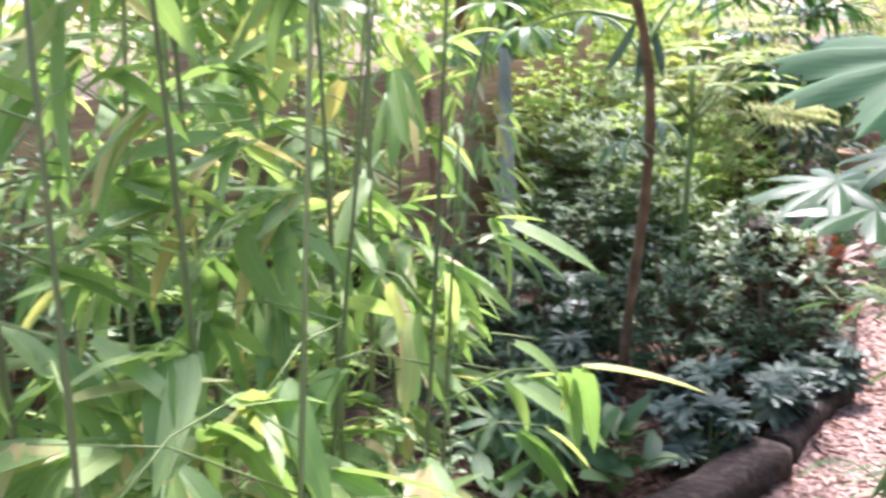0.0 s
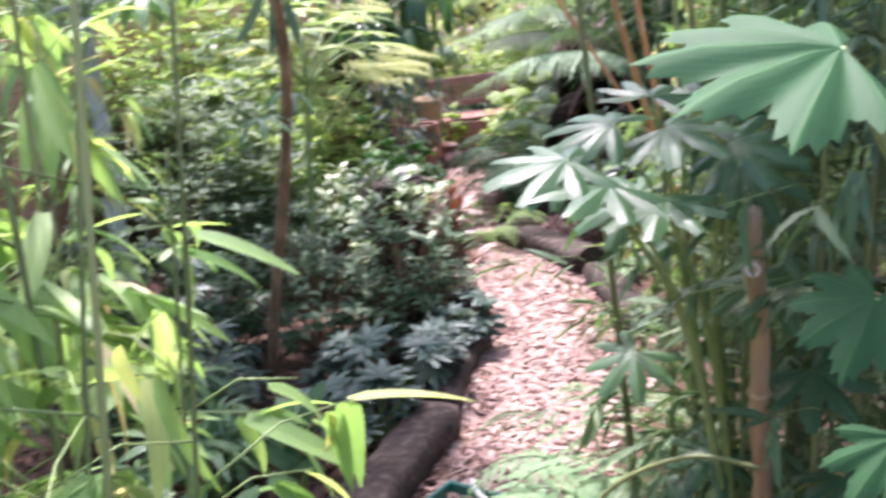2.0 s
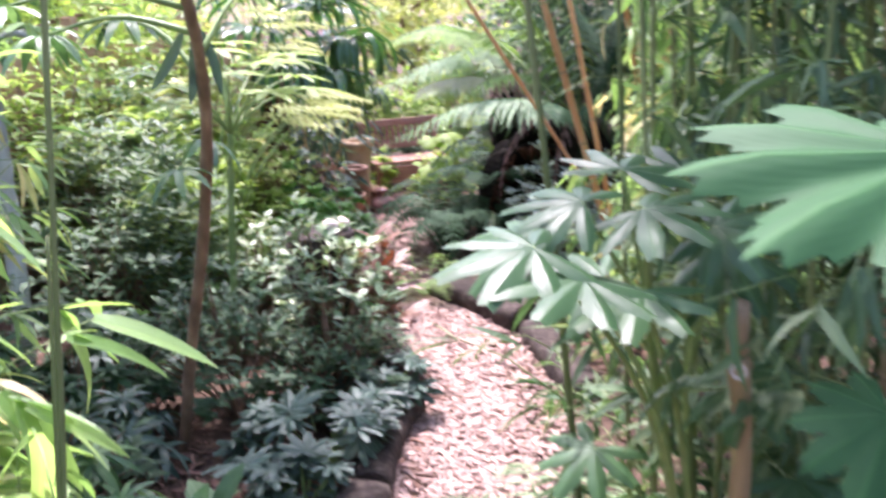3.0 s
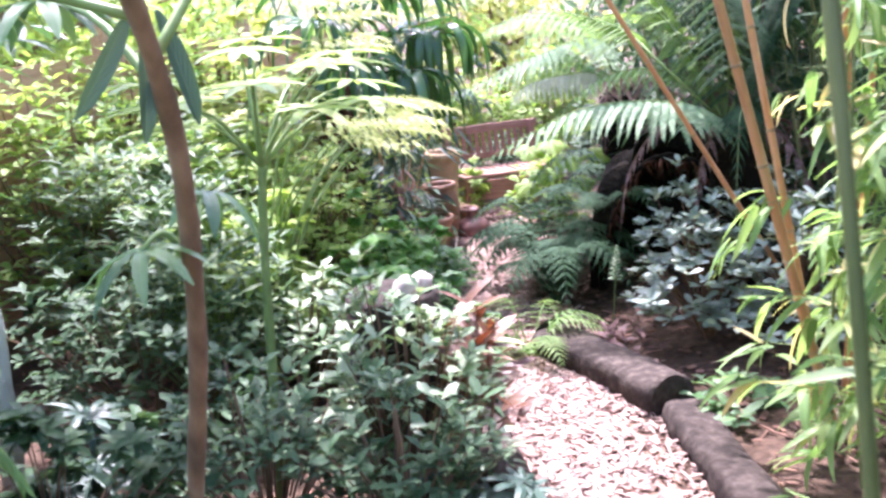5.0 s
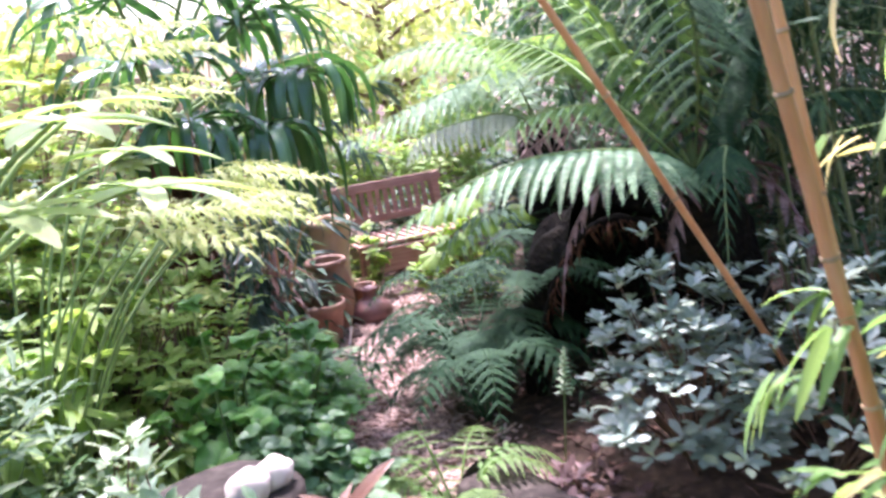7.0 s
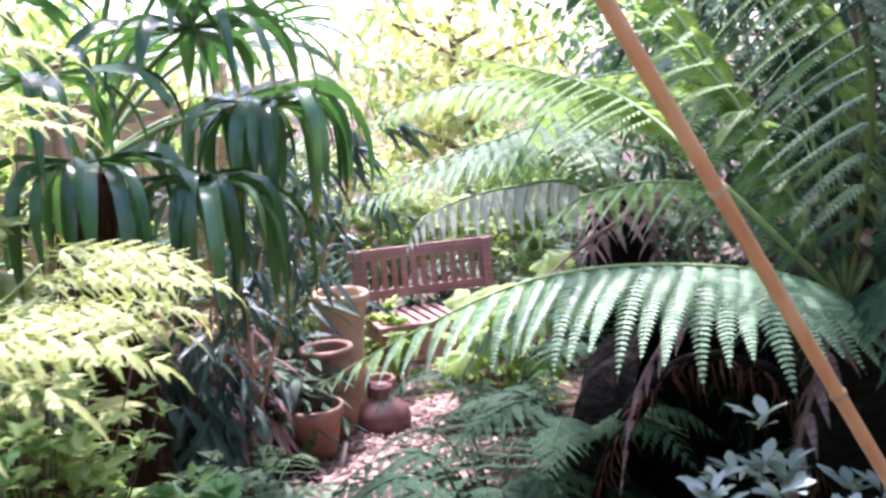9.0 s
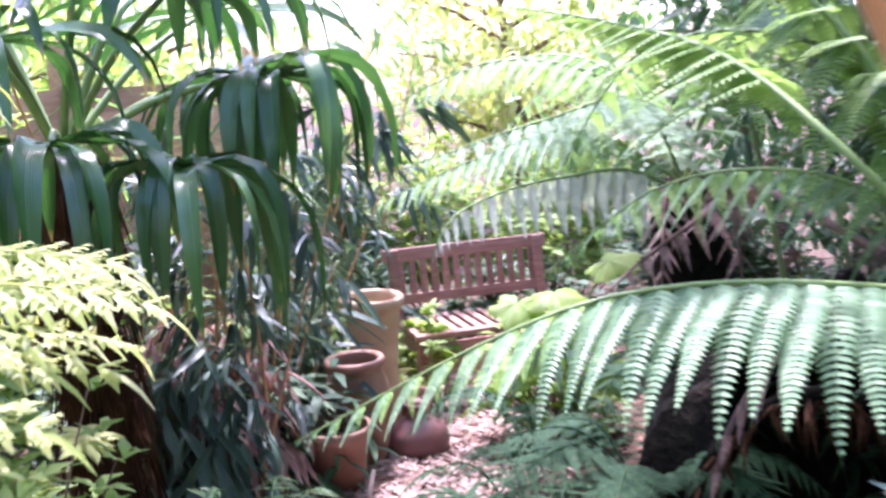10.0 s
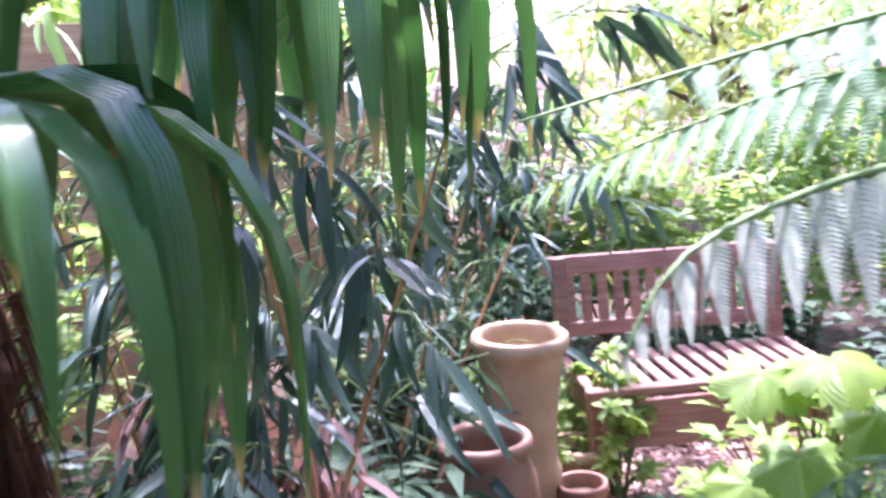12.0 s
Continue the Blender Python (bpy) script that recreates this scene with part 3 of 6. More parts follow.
# ---- plants ----
def bamboo(name, label, feet, mat_culm, mat_leaf, height, radius, leaf_len, leaf_wide, tufts, per, limit=300, lean=0.18, low=0.15, bias=(0, 0, 0), keep=None, droop=0.35, thin=0.5):
    """A clump of canes with side twigs that end in tufts of hanging leaves."""
    x0, y0 = np.mean([f[0] for f in feet]), np.mean([f[1] for f in feet])
    ob = thing(name, (x0, y0, hump(x0, y0)), label, "bamboo")
    ms, twigs = [], []
    for fx, fy in feet:
        h = height * uni(0.8, 1.1)
        z0 = hump(fx, fy) - 0.02
        tip = Vector((fx + (fx - x0) * 0.5 + uni(-lean, lean) * h + bias[0] * h, fy + (fy - y0) * 0.5 + uni(-lean, lean) * h + bias[1] * h, z0 + h))
        pts = smooth_line([(fx, fy, z0), Vector((fx, fy, z0)).lerp(tip, 0.45) + Vector((uni(-0.03, 0.03), uni(-0.03, 0.03), 0.05 * h)), tip], 31)
        part("cane", tube(pts, culm_radii(31, radius * uni(0.75, 1.15), 0.6), 8), mat_culm, ob)
        for _ in range(tufts):
            s = low + (1 - low) * uni(0, 1) ** 0.8
            p = pts[min(30, int(s * 30))]
            a = uni(0, 2 * math.pi)
            out = Vector((math.cos(a), math.sin(a), uni(-0.1, 0.5)))
            end = p + out * uni(0.08, 0.38)
            if keep and not keep(end):
                continue
            twigs.append(tube([p, p.lerp(end, 0.5) + Vector((0, 0, 0.03)), end], [0.0022, 0.0018, 0.001], 4))
            for k in range(per):
                d = (out + ball_dir() * 0.7 + Vector((0, 0, -droop - uni(0, 0.5)))).normalized()
                q = end - out * uni(0, 0.1)
                m = aim(q, d, Vector((0, 0, 1)) + ball_dir() * 0.6, leaf_len * uni(0.55, 1.15))
                if keep and not keep(q + d * leaf_len):
                    continue
                ms.append(m)
    if twigs:
        tagged(part("twig_mass", join(twigs), M_STALK, ob), kind="stuff")
    w = leaf_wide / leaf_len
    shapes = [blade(1, w, 6, 0.12, 0.3, 0.3, 0.04), blade(1, w * 0.85, 6, 0.3, 0.35, 0.28, -0.06), blade(1, w * 1.1, 6, 0.45, 0.25, 0.32, 0.02)]
    leaves(ob, "leaf", shapes, ms, mat_leaf, limit, "", [blade(1, w, 3, 0.15, 0.3, 0.3, 0.04), blade(1, w * 0.85, 3, 0.35, 0.35, 0.28, -0.06)] if limit < 50 else None)
    return ob


def clear_of_walk(gap):
    """Keeps a gap round the line that the visitor walks."""
    line = [Vector(p) for p in WALKED]

    def test(p):
        for a, b in zip(line, line[1:]):
            ab = b - a
            t = max(0.0, min(1.0, (p - a).dot(ab) / ab.length_squared))
            if (p - a - ab * t).length < gap:
                return False
        return True
    return test


WALKED = [(0.02, -0.3, 1.7), (0.0, 0.1, 1.75), (-0.24, 0.4, 1.8), (0.06, 0.97, 1.73), (0.54, 2.22, 1.7), (1.06, 3.16, 1.61), (1.9, 4.25, 1.55), (2.28, 5.08, 1.43), (2.65, 6.16, 1.31), (2.75, 6.5, 1.3)]


def shrub(name, label, at, size, shapes, mat, count, leaf, category="shrub", limit=70, stems=7, stem_mat=None, lift=0.35, hang=0.0, whorl=5, shell=0.55, keep=None, group="", stem_r=0.008):
    """A bush: stems that fork from the foot, with whorls of leaves through an uneven dome."""
    x, y = at[0], at[1]
    z = hump(x, y) if len(at) < 3 else at[2]
    ob = thing(name, (x, y, z), label, category, group)
    foot = Vector((x, y, z - 0.02))
    ms, wood = [], []
    seed = Vector((x, y, 0)) * 3.7
    n = max(1, count // whorl)
    tips = []
    for i in range(n):
        d = ball_dir()
        d.z = abs(d.z) * 0.95 - 0.12
        k = (shell + (1 - shell) * uni(0, 1)) * (0.82 + 0.4 * noise.noise(d * 1.8 + seed))
        tip = foot + Vector((d.x * size[0] * k, d.y * size[1] * k, size[2] * (0.18 + 0.82 * max(0.0, d.z) * k + 0.12 * uni(0, 1))))
        if keep and not keep(tip):
            continue
        tips.append((tip, d))
        for w in range(whorl):
            a = 2 * math.pi * (w + uni(0, 0.6)) / whorl
            out = Vector((math.cos(a), math.sin(a), lift * uni(0.3, 1.4) - hang)) + d * 0.55
            ms.append(aim(tip + ball_dir() * leaf * 0.2, out, Vector((0, 0, 1)) + d * 0.5 + ball_dir() * 0.25, leaf * uni(0.6, 1.15)))
    for i in range(min(stems, len(tips))):
        t, d = tips[i * len(tips) // max(1, stems)]
        mid = foot.lerp(t, 0.5) + Vector((uni(-0.05, 0.05), uni(-0.05, 0.05), 0.06)) * size[2]
        part("stem", tube(smooth_line([foot, mid, t], 8), [stem_r * (1 - 0.08 * j) for j in range(8)], 6), stem_mat or M_BARK, ob)
    side = []
    for t, d in tips[:: max(1, len(tips) // 60)]:
        side.append(tube([foot.lerp(t, 0.45) + Vector((0, 0, 0.03)), foot.lerp(t, 0.8) + Vector((0, 0, 0.02)), t], [stem_r * 0.5, stem_r * 0.4, stem_r * 0.25], 4))
    if side:
        tagged(part("twig_mass", join(side), stem_mat or M_BARK, ob), kind="stuff")
    plain = {id(OVAL): [blade(1, 0.42, 2, 0.2, 0.25, 0.45), blade(1, 0.36, 2, 0.3, 0.3, 0.5)], id(LANCE): [blade(1, 0.22, 2, 0.25, 0.3, 0.42)], id(SPOON): [blade(1, 0.42, 3, 0.15, 0.2, 0.66)]}
    leaves(ob, "leaf", shapes, ms, mat, limit, "", plain.get(id(shapes)))
    return ob


def stalked(name, label, foot, heads, shapes, mat, category="shrub", stem_mat=None, stem_r=0.012, fan=1):
    """Single large leaves on long stalks; heads: leaf base, way it points, way it faces, size."""
    foot = Vector((foot[0], foot[1], hump(foot[0], foot[1]) - 0.02))
    ob = thing(name, foot, label, category)
    meshes = [data_mesh("leaf", *s, mat) for s in shapes]
    for i, (p, d, face, size) in enumerate(heads):
        p = Vector(p)
        mid = foot.lerp(p, 0.55) + Vector((0, 0, 0.12 * (p - foot).length)) - Vector(d).normalized() * 0.06
        part("leaf_stalk", tube(smooth_line([foot, mid, p], 12), [stem_r * (1 - 0.05 * j) for j in range(12)], 7), stem_mat or M_STALK, ob)
        for k in range(fan):
            turned = Matrix.Rotation((k - (fan - 1) / 2) * 0.55 + (uni(-0.15, 0.15) if fan > 1 else 0), 3, "Z") @ Vector(d)
            part("leaf", meshes[(i + k) % len(meshes)], mat, ob, "", aim(p + (Vector((uni(-0.05, 0.05), uni(-0.05, 0.05), uni(-0.04, 0.05))) if fan > 1 else Vector()), turned, face, size * (uni(0.6, 0.85) if fan > 1 else 1)))
    return ob


OVAL = [blade(1, 0.42, 5, 0.15, 0.25, 0.45), blade(1, 0.36, 5, 0.3, 0.3, 0.5), blade(1, 0.48, 5, 0.05, 0.2, 0.48)]
SPOON = [blade(1, 0.44, 5, 0.1, 0.2, 0.66), blade(1, 0.38, 5, 0.25, 0.25, 0.7)]
LANCE = [blade(1, 0.22, 5, 0.2, 0.3, 0.42), blade(1, 0.18, 5, 0.4, 0.3, 0.4)]
HEART = [lobed(3, 0.18, 330, 0.03, 0.25, 0.03, 6, 3), lobed(3, 0.22, 320, 0.03, 0.4, 0.04, 6, 4)]
HAND = [lobed(7, 0.64, 290, 0.05, 0.32, 0.05, 8, 5), lobed(7, 0.6, 270, 0.05, 0.2, 0.06, 8, 6), lobed(7, 0.66, 260, 0.05, 0.42, 0.04, 8, 15)]
GIANT = [lobed(7, 0.33, 230, 0.05, 0.30, 0.06, 10, 7), lobed(9, 0.30, 310, 0.05, 0.3, 0.02, 10, 8)]
FINGERS = [palmate(9, 1, 0.17, 0.55), palmate(8, 1, 0.19, 0.35, 340), palmate(7, 1, 0.2, 0.7, 300)]
FIVE = [palmate(5, 1, 0.34, 0.25, 230), palmate(6, 1, 0.3, 0.35, 260)]
FEATHER = [pinnate(11, 1, 0.30, 0.075, 0.35, 0.3), pinnate(10, 1, 0.34, 0.085, 0.5, 0.4)]
LACE = [pinnate(7, 1, 0.36, 0.055, 0.18, 0.15, 3, 0.3), pinnate(6, 1, 0.38, 0.06, 0.25, 0.2, 3, 0.3), pinnate(6, 1, 0.42, 0.06, 0.1, 0.1, 3, 0.3)]
MAPLE = [lobed(7, 0.68, 280, 0.07, 0.3, 0.05, 6, 9), lobed(5, 0.7, 260, 0.07, 0.35, 0.06, 6, 10)]

# bamboo beside the start of the walk
bamboo("bamboo_clump", "leafy green bamboo clump with some yellowing leaves beside the path",
       [(-0.52, 1.25), (-0.38, 1.45), (-0.62, 1.6), (-0.28, 1.75), (-0.45, 1.95), (-0.75, 1.4), (-0.9, 1.8), (-0.25, 2.05), (-0.6, 2.2), (-1.05, 1.5), (-0.85, 2.35), (-0.4, 2.45)],
       M_CULM_GREEN, M_BAMBOO, 2.3, 0.008, 0.23, 0.042, 44, 5, 260, 0.10, 0.06, keep=clear_of_walk(0.6), droop=0.25)
bamboo("bamboo_clump", "leafy green bamboo shoots leaning towards the path",
       [(-0.3, 1.55), (-0.2, 1.7), (-0.35, 1.3), (-0.12, 1.9), (-0.5, 1.1), (-0.6, 1.0), (-0.2, 2.2)],
       M_CULM_GREEN, M_BAMBOO, 1.9, 0.006, 0.22, 0.042, 38, 5, 190, 0.08, 0.1, bias=(0.05, 0, 0), keep=clear_of_walk(0.6), droop=0.25)
bamboo("bamboo_clump", "tall green bamboo with fine leaves by the fence", [(-1.6, 2.6), (-1.2, 3.0), (-0.9, 3.5), (-1.4, 3.6), (-0.6, 3.1), (-0.3, 3.6), (-0.1, 4.3), (-0.6, 4.4), (-1.5, 1.9), (-1.7, 1.2), (-1.4, 0.6)],
       M_CULM_GREEN, M_BAMBOO, 2.4, 0.009, 0.17, 0.026, 46, 5, 20, 0.12, 0.1, droop=0.5)

# big-leaved shrub on the other side
stalked("rice_paper_plant", "large deeply lobed dark green leaves on long stalks", (1.0, 1.2),
        [((0.545, 1.157, 1.665), (-0.88, 0.42, 0.2), (-0.05, -0.3, 1), 0.2), ((0.86, 1.22, 1.36), (-0.6, -0.5, -0.25), (-0.5, -0.5, 1), 0.13), ((1.2, 1.55, 1.34), (0.3, -0.6, 0.0), (-0.4, -0.6, 1), 0.2),
         ((1.1, 1.62, 1.16), (-0.6, -0.3, -0.3), (-0.5, -0.6, 1), 0.16), ((0.95, 1.42, 1.02), (-0.5, -0.5, -0.4), (-0.6, -0.6, 1), 0.14), ((1.3, 1.42, 1.0), (0.2, -0.5, -0.3), (-0.5, -0.6, 1), 0.15), ((1.15, 1.45, 1.45), (0.5, -0.3, 0.2), (-0.3, -0.6, 1), 0.22)],
        GIANT, M_BIGLEAF, "shrub", None, 0.011)
stalked("fatsia", "glossy hand-shaped evergreen leaves on green stems beside the path", (1.35, 2.25),
        [((0.72, 2.0, 1.40), (-1, 0.15, 0.05), (0, -0.25, 1), 0.17), ((0.76, 1.92, 1.36), (-0.8, -0.5, 0.0), (-0.1, -0.3, 1), 0.165), ((0.90, 2.12, 1.43), (-0.5, 0.6, 0.1), (-0.1, -0.35, 1), 0.165), ((0.98, 2.05, 1.42), (0.1, -0.8, 0.0), (-0.2, -0.5, 1), 0.16),
         ((1.05, 2.2, 1.46), (0.5, 0.4, 0.1), (-0.2, -0.4, 1), 0.16), ((0.84, 2.2, 1.36), (-0.8, 0.5, -0.1), (-0.2, -0.3, 1), 0.16), ((1.1, 2.0, 1.38), (0.4, -0.7, 0.0), (-0.3, -0.5, 1), 0.155), ((0.92, 1.98, 1.3), (-0.6, -0.6, -0.16), (-0.3, -0.4, 1), 0.155),
         ((1.22, 2.12, 1.3), (0.3, -0.6, -0.1), (-0.3, -0.6, 1), 0.17), ((1.08, 2.3, 1.22), (-0.7, 0.2, -0.16), (-0.4, -0.3, 1), 0.17), ((1.28, 2.3, 1.42), (0.5, 0.3, 0.1), (-0.3, -0.5, 1), 0.17), ((1.2, 2.02, 1.08), (-0.2, -0.8, -0.3), (-0.4, -0.6, 1), 0.16),
         ((1.14, 2.42, 0.78), (-0.8, -0.2, -0.3), (-0.6, -0.4, 1), 0.15), ((1.3, 1.98, 0.85), (0.0, -0.8, -0.3), (-0.4, -0.8, 1), 0.16), ((1.38, 1.95, 0.58), (-0.3, -0.8, -0.3), (-0.4, -0.8, 1), 0.16), ((1.25, 2.25, 0.55), (-0.8, -0.3, -0.3), (-0.6, -0.6, 1), 0.14)],
        HAND, M_FATSIA, "shrub", M_STALK, 0.008)
bamboo("bamboo_clump", "dense stand of green and tan bamboo canes", [(1.35 + 0.12 * (i % 5) + uni(-0.06, 0.06), 2.08 + 0.15 * (i // 5) + uni(-0.06, 0.06)) for i in range(25)],
       M_CULM_GREEN, M_BAMBOO_FINE, 3.3, 0.010, 0.15, 0.024, 56, 5, 20, 0.05, 0.04, keep=clear_of_walk(0.6))
bamboo("bamboo_clump", "tall screen of slender canes with fine leaves", [(1.7 + 0.17 * (i % 7) + uni(-0.08, 0.08), 0.7 + 0.24 * (i // 7) + uni(-0.08, 0.08)) for i in range(42)],
       M_CULM_TAN, M_BAMBOO_FINE, 3.8, 0.012, 0.14, 0.02, 26, 5, 20, 0.05, 0.3, keep=clear_of_walk(0.7))


def stake(a, b, r, mat, label, knot=None):
    a, b = Vector(a), Vector(b)
    ob = thing("stake", a, label, "stake")
    pts = [a.lerp(b, i / 20) + Vector((0.006 * math.sin(i * 0.9), 0.004 * math.cos(i * 0.7), 0)) for i in range(21)]
    part("shaft", tube(pts, culm_radii(21, r, 0.25, 6, 1.12), 12, 0.08), mat, ob)
    for i in range(3, 19, 5):
        d = (pts[i + 1] - pts[i]).normalized()
        ring = lathe([(r * 0.9, -0.006), (r * 1.06, -0.002), (r * 1.08, 0.002), (r * 0.9, 0.007)], 14)
        part("node", ring, M_CULM_TAN, ob, "ringed joint", Matrix.Translation(pts[i]) @ d.to_track_quat("Z", "Y").to_matrix().to_4x4())
    if knot:
        q = a.lerp(b, knot)
        side = Vector((-0.75, -0.66, 0.0)).normalized()
        part("cut_branch_stub", tube([q, q + side * r * 1.2, q + side * r * 1.9], [r * 0.8, r * 0.75, r * 0.7], 12), mat, ob, "pale sawn branch stub")
        hole = lathe([(r * 0.68, 0.0), (r * 0.45, 0.002), (r * 0.25, -0.004), (0.0005, -0.006)], 14)
        part("stub_end", hole, M_STONE, ob, "pale cut wood", Matrix.Translation(q + side * r * 1.92) @ side.to_track_quat("Z", "Y").to_matrix().to_4x4())
    return ob


stake((1.38, 2.2, -0.02), (1.09, 1.92, 1.26), 0.024, M_CULM_TAN, "thick tan pruned stem with a sawn stub", 0.905)
stake((1.75, 2.05, -0.02), (1.62, 2.12, 2.4), 0.035, M_CULM_TAN, "thick pale tan cane standing upright")
stake((0.95, 1.2, -0.02), (1.2, 1.6, 0.8), 0.02, M_CULM_TAN, "short leaning brown stem")


def golden_cane(a, b, r, bend=(0, 0, 0)):
    a, b = Vector(a), Vector(b)
    ob = thing("bamboo_cane", a, "smooth orange-gold bamboo cane leaning over the path", "bamboo", "golden canes")
    pts = smooth_line([a, a.lerp(b, 0.5) + Vector(bend), b], 46)
    rad = [r * (1 - 0.3 * i / 45) for i in range(46)]
    part("cane", tube(pts, rad, 14), M_CULM_GOLD, ob)
    for i in range(4, 44, 6):
        d = (pts[i + 1] - pts[i]).normalized()
        ring = lathe([(rad[i] * 1.0, -0.005), (rad[i] * 1.22, -0.002), (rad[i] * 1.25, 0.001), (rad[i] * 1.0, 0.006)], 14)
        part("node", ring, M_CULM_TAN, ob, "darker ringed node", Matrix.Translation(pts[i]) @ d.to_track_quat("Z", "Y").to_matrix().to_4x4())
    return ob


golden_cane((3.81, 5.54, 0.0), (2.02, 5.07, 2.2), 0.0125)
golden_cane((2.95, 4.5, 0.0), (2.2, 4.46, 2.25), 0.019)
golden_cane((2.98, 4.58, 0.0), (2.55, 4.75, 2.4), 0.015)
golden_cane((3.55, 4.95, 0.0), (2.6, 4.25, 1.9), 0.019)
golden_cane((3.2, 4.7, 0.0), (2.75, 4.35, 2.4), 0.016)
golden_cane((3.3, 4.85, 0.0), (3.05, 4.4, 2.5), 0.014)
bamboo("bamboo_clump", "bright green bamboo leaves round golden canes", [(2.75, 4.2), (2.9, 4.1), (2.75, 3.9), (3.0, 4.3), (3.1, 4.0), (2.95, 3.8), (2.8, 3.6), (2.85, 4.45)],
       M_CULM_GREEN, M_BAMBOO, 1.9, 0.008, 0.19, 0.03, 52, 5, 90, 0.12, 0.1, keep=clear_of_walk(0.6), droop=0.4)
bamboo("bamboo_clump", "dense dark thicket of thin green canes", [(4.0 + 0.25 * (i % 8) + uni(-0.1, 0.1), 4.9 + 0.3 * (i // 8) + uni(-0.1, 0.1)) for i in range(40)],
       M_CULM_GREEN, M_BAMBOO_FINE, 3.6, 0.011, 0.14, 0.02, 30, 5, 20, 0.06, 0.25)
bamboo("bamboo_clump", "dark fine-leaved bamboo filling the corner", [(3.0 + 0.3 * (i % 8) + uni(-0.1, 0.1), 2.2 + 0.35 * (i // 8) + uni(-0.1, 0.1)) for i in range(40)],
       M_CULM_GREEN, M_BAMBOO_FINE, 3.6, 0.011, 0.14, 0.02, 28, 5, 20, 0.06, 0.2)


bamboo("bamboo_clump", "dense dark bamboo thicket behind the tree ferns", [(4.25 + 0.2 * (i % 7) + uni(-0.08, 0.08), 5.7 + 0.33 * (i // 7) + uni(-0.1, 0.1)) for i in range(35)],
       M_CULM_GREEN, M_DARK, 3.0, 0.011, 0.15, 0.024, 40, 5, 20, 0.06, 0.1)


# umbrella-leaved saplings
def umbrella_tree(label, line, r, bark, heads, leaf, mat=None, hang=(), shapes=None, name="umbrella_tree", kind="tree"):
    pts = smooth_line(line, 26)
    ob = thing(name, pts[0], label, kind)
    part("trunk", tube(pts, [r * (1 - 0.35 * i / 25) * (1 + 0.08 * math.sin(i * 2.1)) for i in range(26)], 12, 0.12), bark, ob)
    meshes = [data_mesh("leaf", *s, mat or M_GREEN) for s in shapes or FINGERS]
    for i, (p, d) in enumerate(heads):
        p = Vector(p)
        start = min(pts, key=lambda q: (q - p).length + (0.5 if q.z > p.z else 0))
        part("branch", tube(smooth_line([start, start.lerp(p, 0.5) + Vector((0, 0, 0.05)), p], 8), [r * 0.45 * (1 - 0.09 * j) for j in range(8)], 7), bark if i < 2 else M_STALK, ob)
        part("leaf", meshes[i % 3], mat or M_GREEN, ob, "", aim(p, d, (0, 0, 1), leaf * uni(0.85, 1.15)))
    for p, d in hang:
        part("new_leaf", moved(blade(0.2, 0.035, 6, 0.1, 0.8, 0.5), aim(p, d, (0.3, -1, 0))), M_BLUE, ob, "folded blue-green hanging young leaf")
    return ob


umbrella_tree("slim brown-barked sapling with umbrella-shaped leaves", [(0.66, 4.55, 0.0), (0.68, 4.28, 0.55), (0.70, 4.0, 1.05), (0.67, 3.71, 1.5), (0.57, 3.45, 1.85), (0.42, 3.35, 2.25)], 0.023, M_BARK,
              [((0.45, 3.5, 1.95), (-0.6, -0.3, 0.1)), ((0.85, 3.55, 2.0), (0.7, 0.2, 0.2)), ((0.25, 3.75, 1.72), (-0.8, 0.3, 0)), ((0.5, 3.9, 1.75), (-0.3, 0.8, 0)), ((0.12, 3.5, 1.8), (-0.9, -0.2, 0)), ((0.78, 4.15, 1.33), (0.9, 0.2, -0.2)), ((0.60, 3.84, 1.29), (-0.9, 0.1, -0.15)), ((0.9, 3.75, 1.85), (0.8, -0.2, 0))],
              0.17, None, [((0.64, 3.68, 1.7), (-0.1, -0.15, -1)), ((0.66, 3.66, 1.72), (0.25, -0.2, -1)), ((0.62, 3.69, 1.72), (-0.5, -0.1, -0.8))])
umbrella_tree("pale-trunked shrub topped by a rosette of umbrella leaves", [(0.22, 5.72, 0.0), (0.24, 5.72, 0.8), (0.24, 5.7, 1.3), (0.25, 5.7, 1.62)], 0.05, M_PALEBARK,
              [((0.05, 5.6, 1.62), (-0.9, -0.3, 0)), ((0.45, 5.6, 1.66), (0.9, -0.2, 0)), ((0.25, 5.45, 1.68), (0.1, -0.9, 0)), ((0.2, 5.9, 1.72), (-0.2, 0.9, 0)), ((0.5, 5.85, 1.7), (0.8, 0.5, 0)), ((0.0, 5.85, 1.7), (-0.8, 0.5, 0)), ((0.3, 5.6, 1.85), (0.3, -0.5, 0.4))], 0.22)

# Added tree: its crown hangs out of view and throws shade on the bed.
umbrella_tree("unseen umbrella-leaved tree added over the fence to shade the bed", [(0.0, 7.75, 0.0), (0.0, 7.65, 1.5), (0.12, 6.9, 2.4), (0.4, 5.8, 3.0)], 0.05, M_BARK,
              [((0.3 + 0.75 * uni(-1, 1), 5.35 + 0.7 * uni(-1, 1), uni(2.45, 3.1)), (uni(-1, 1), uni(-1, 1), 0.0)) for _ in range(44)]
              + [((1.05 + 0.55 * uni(-1, 1), 4.85 + 0.4 * uni(-1, 1), uni(2.55, 3.0)), (uni(-1, 1), uni(-1, 1), 0.0)) for _ in range(22)], 0.28)

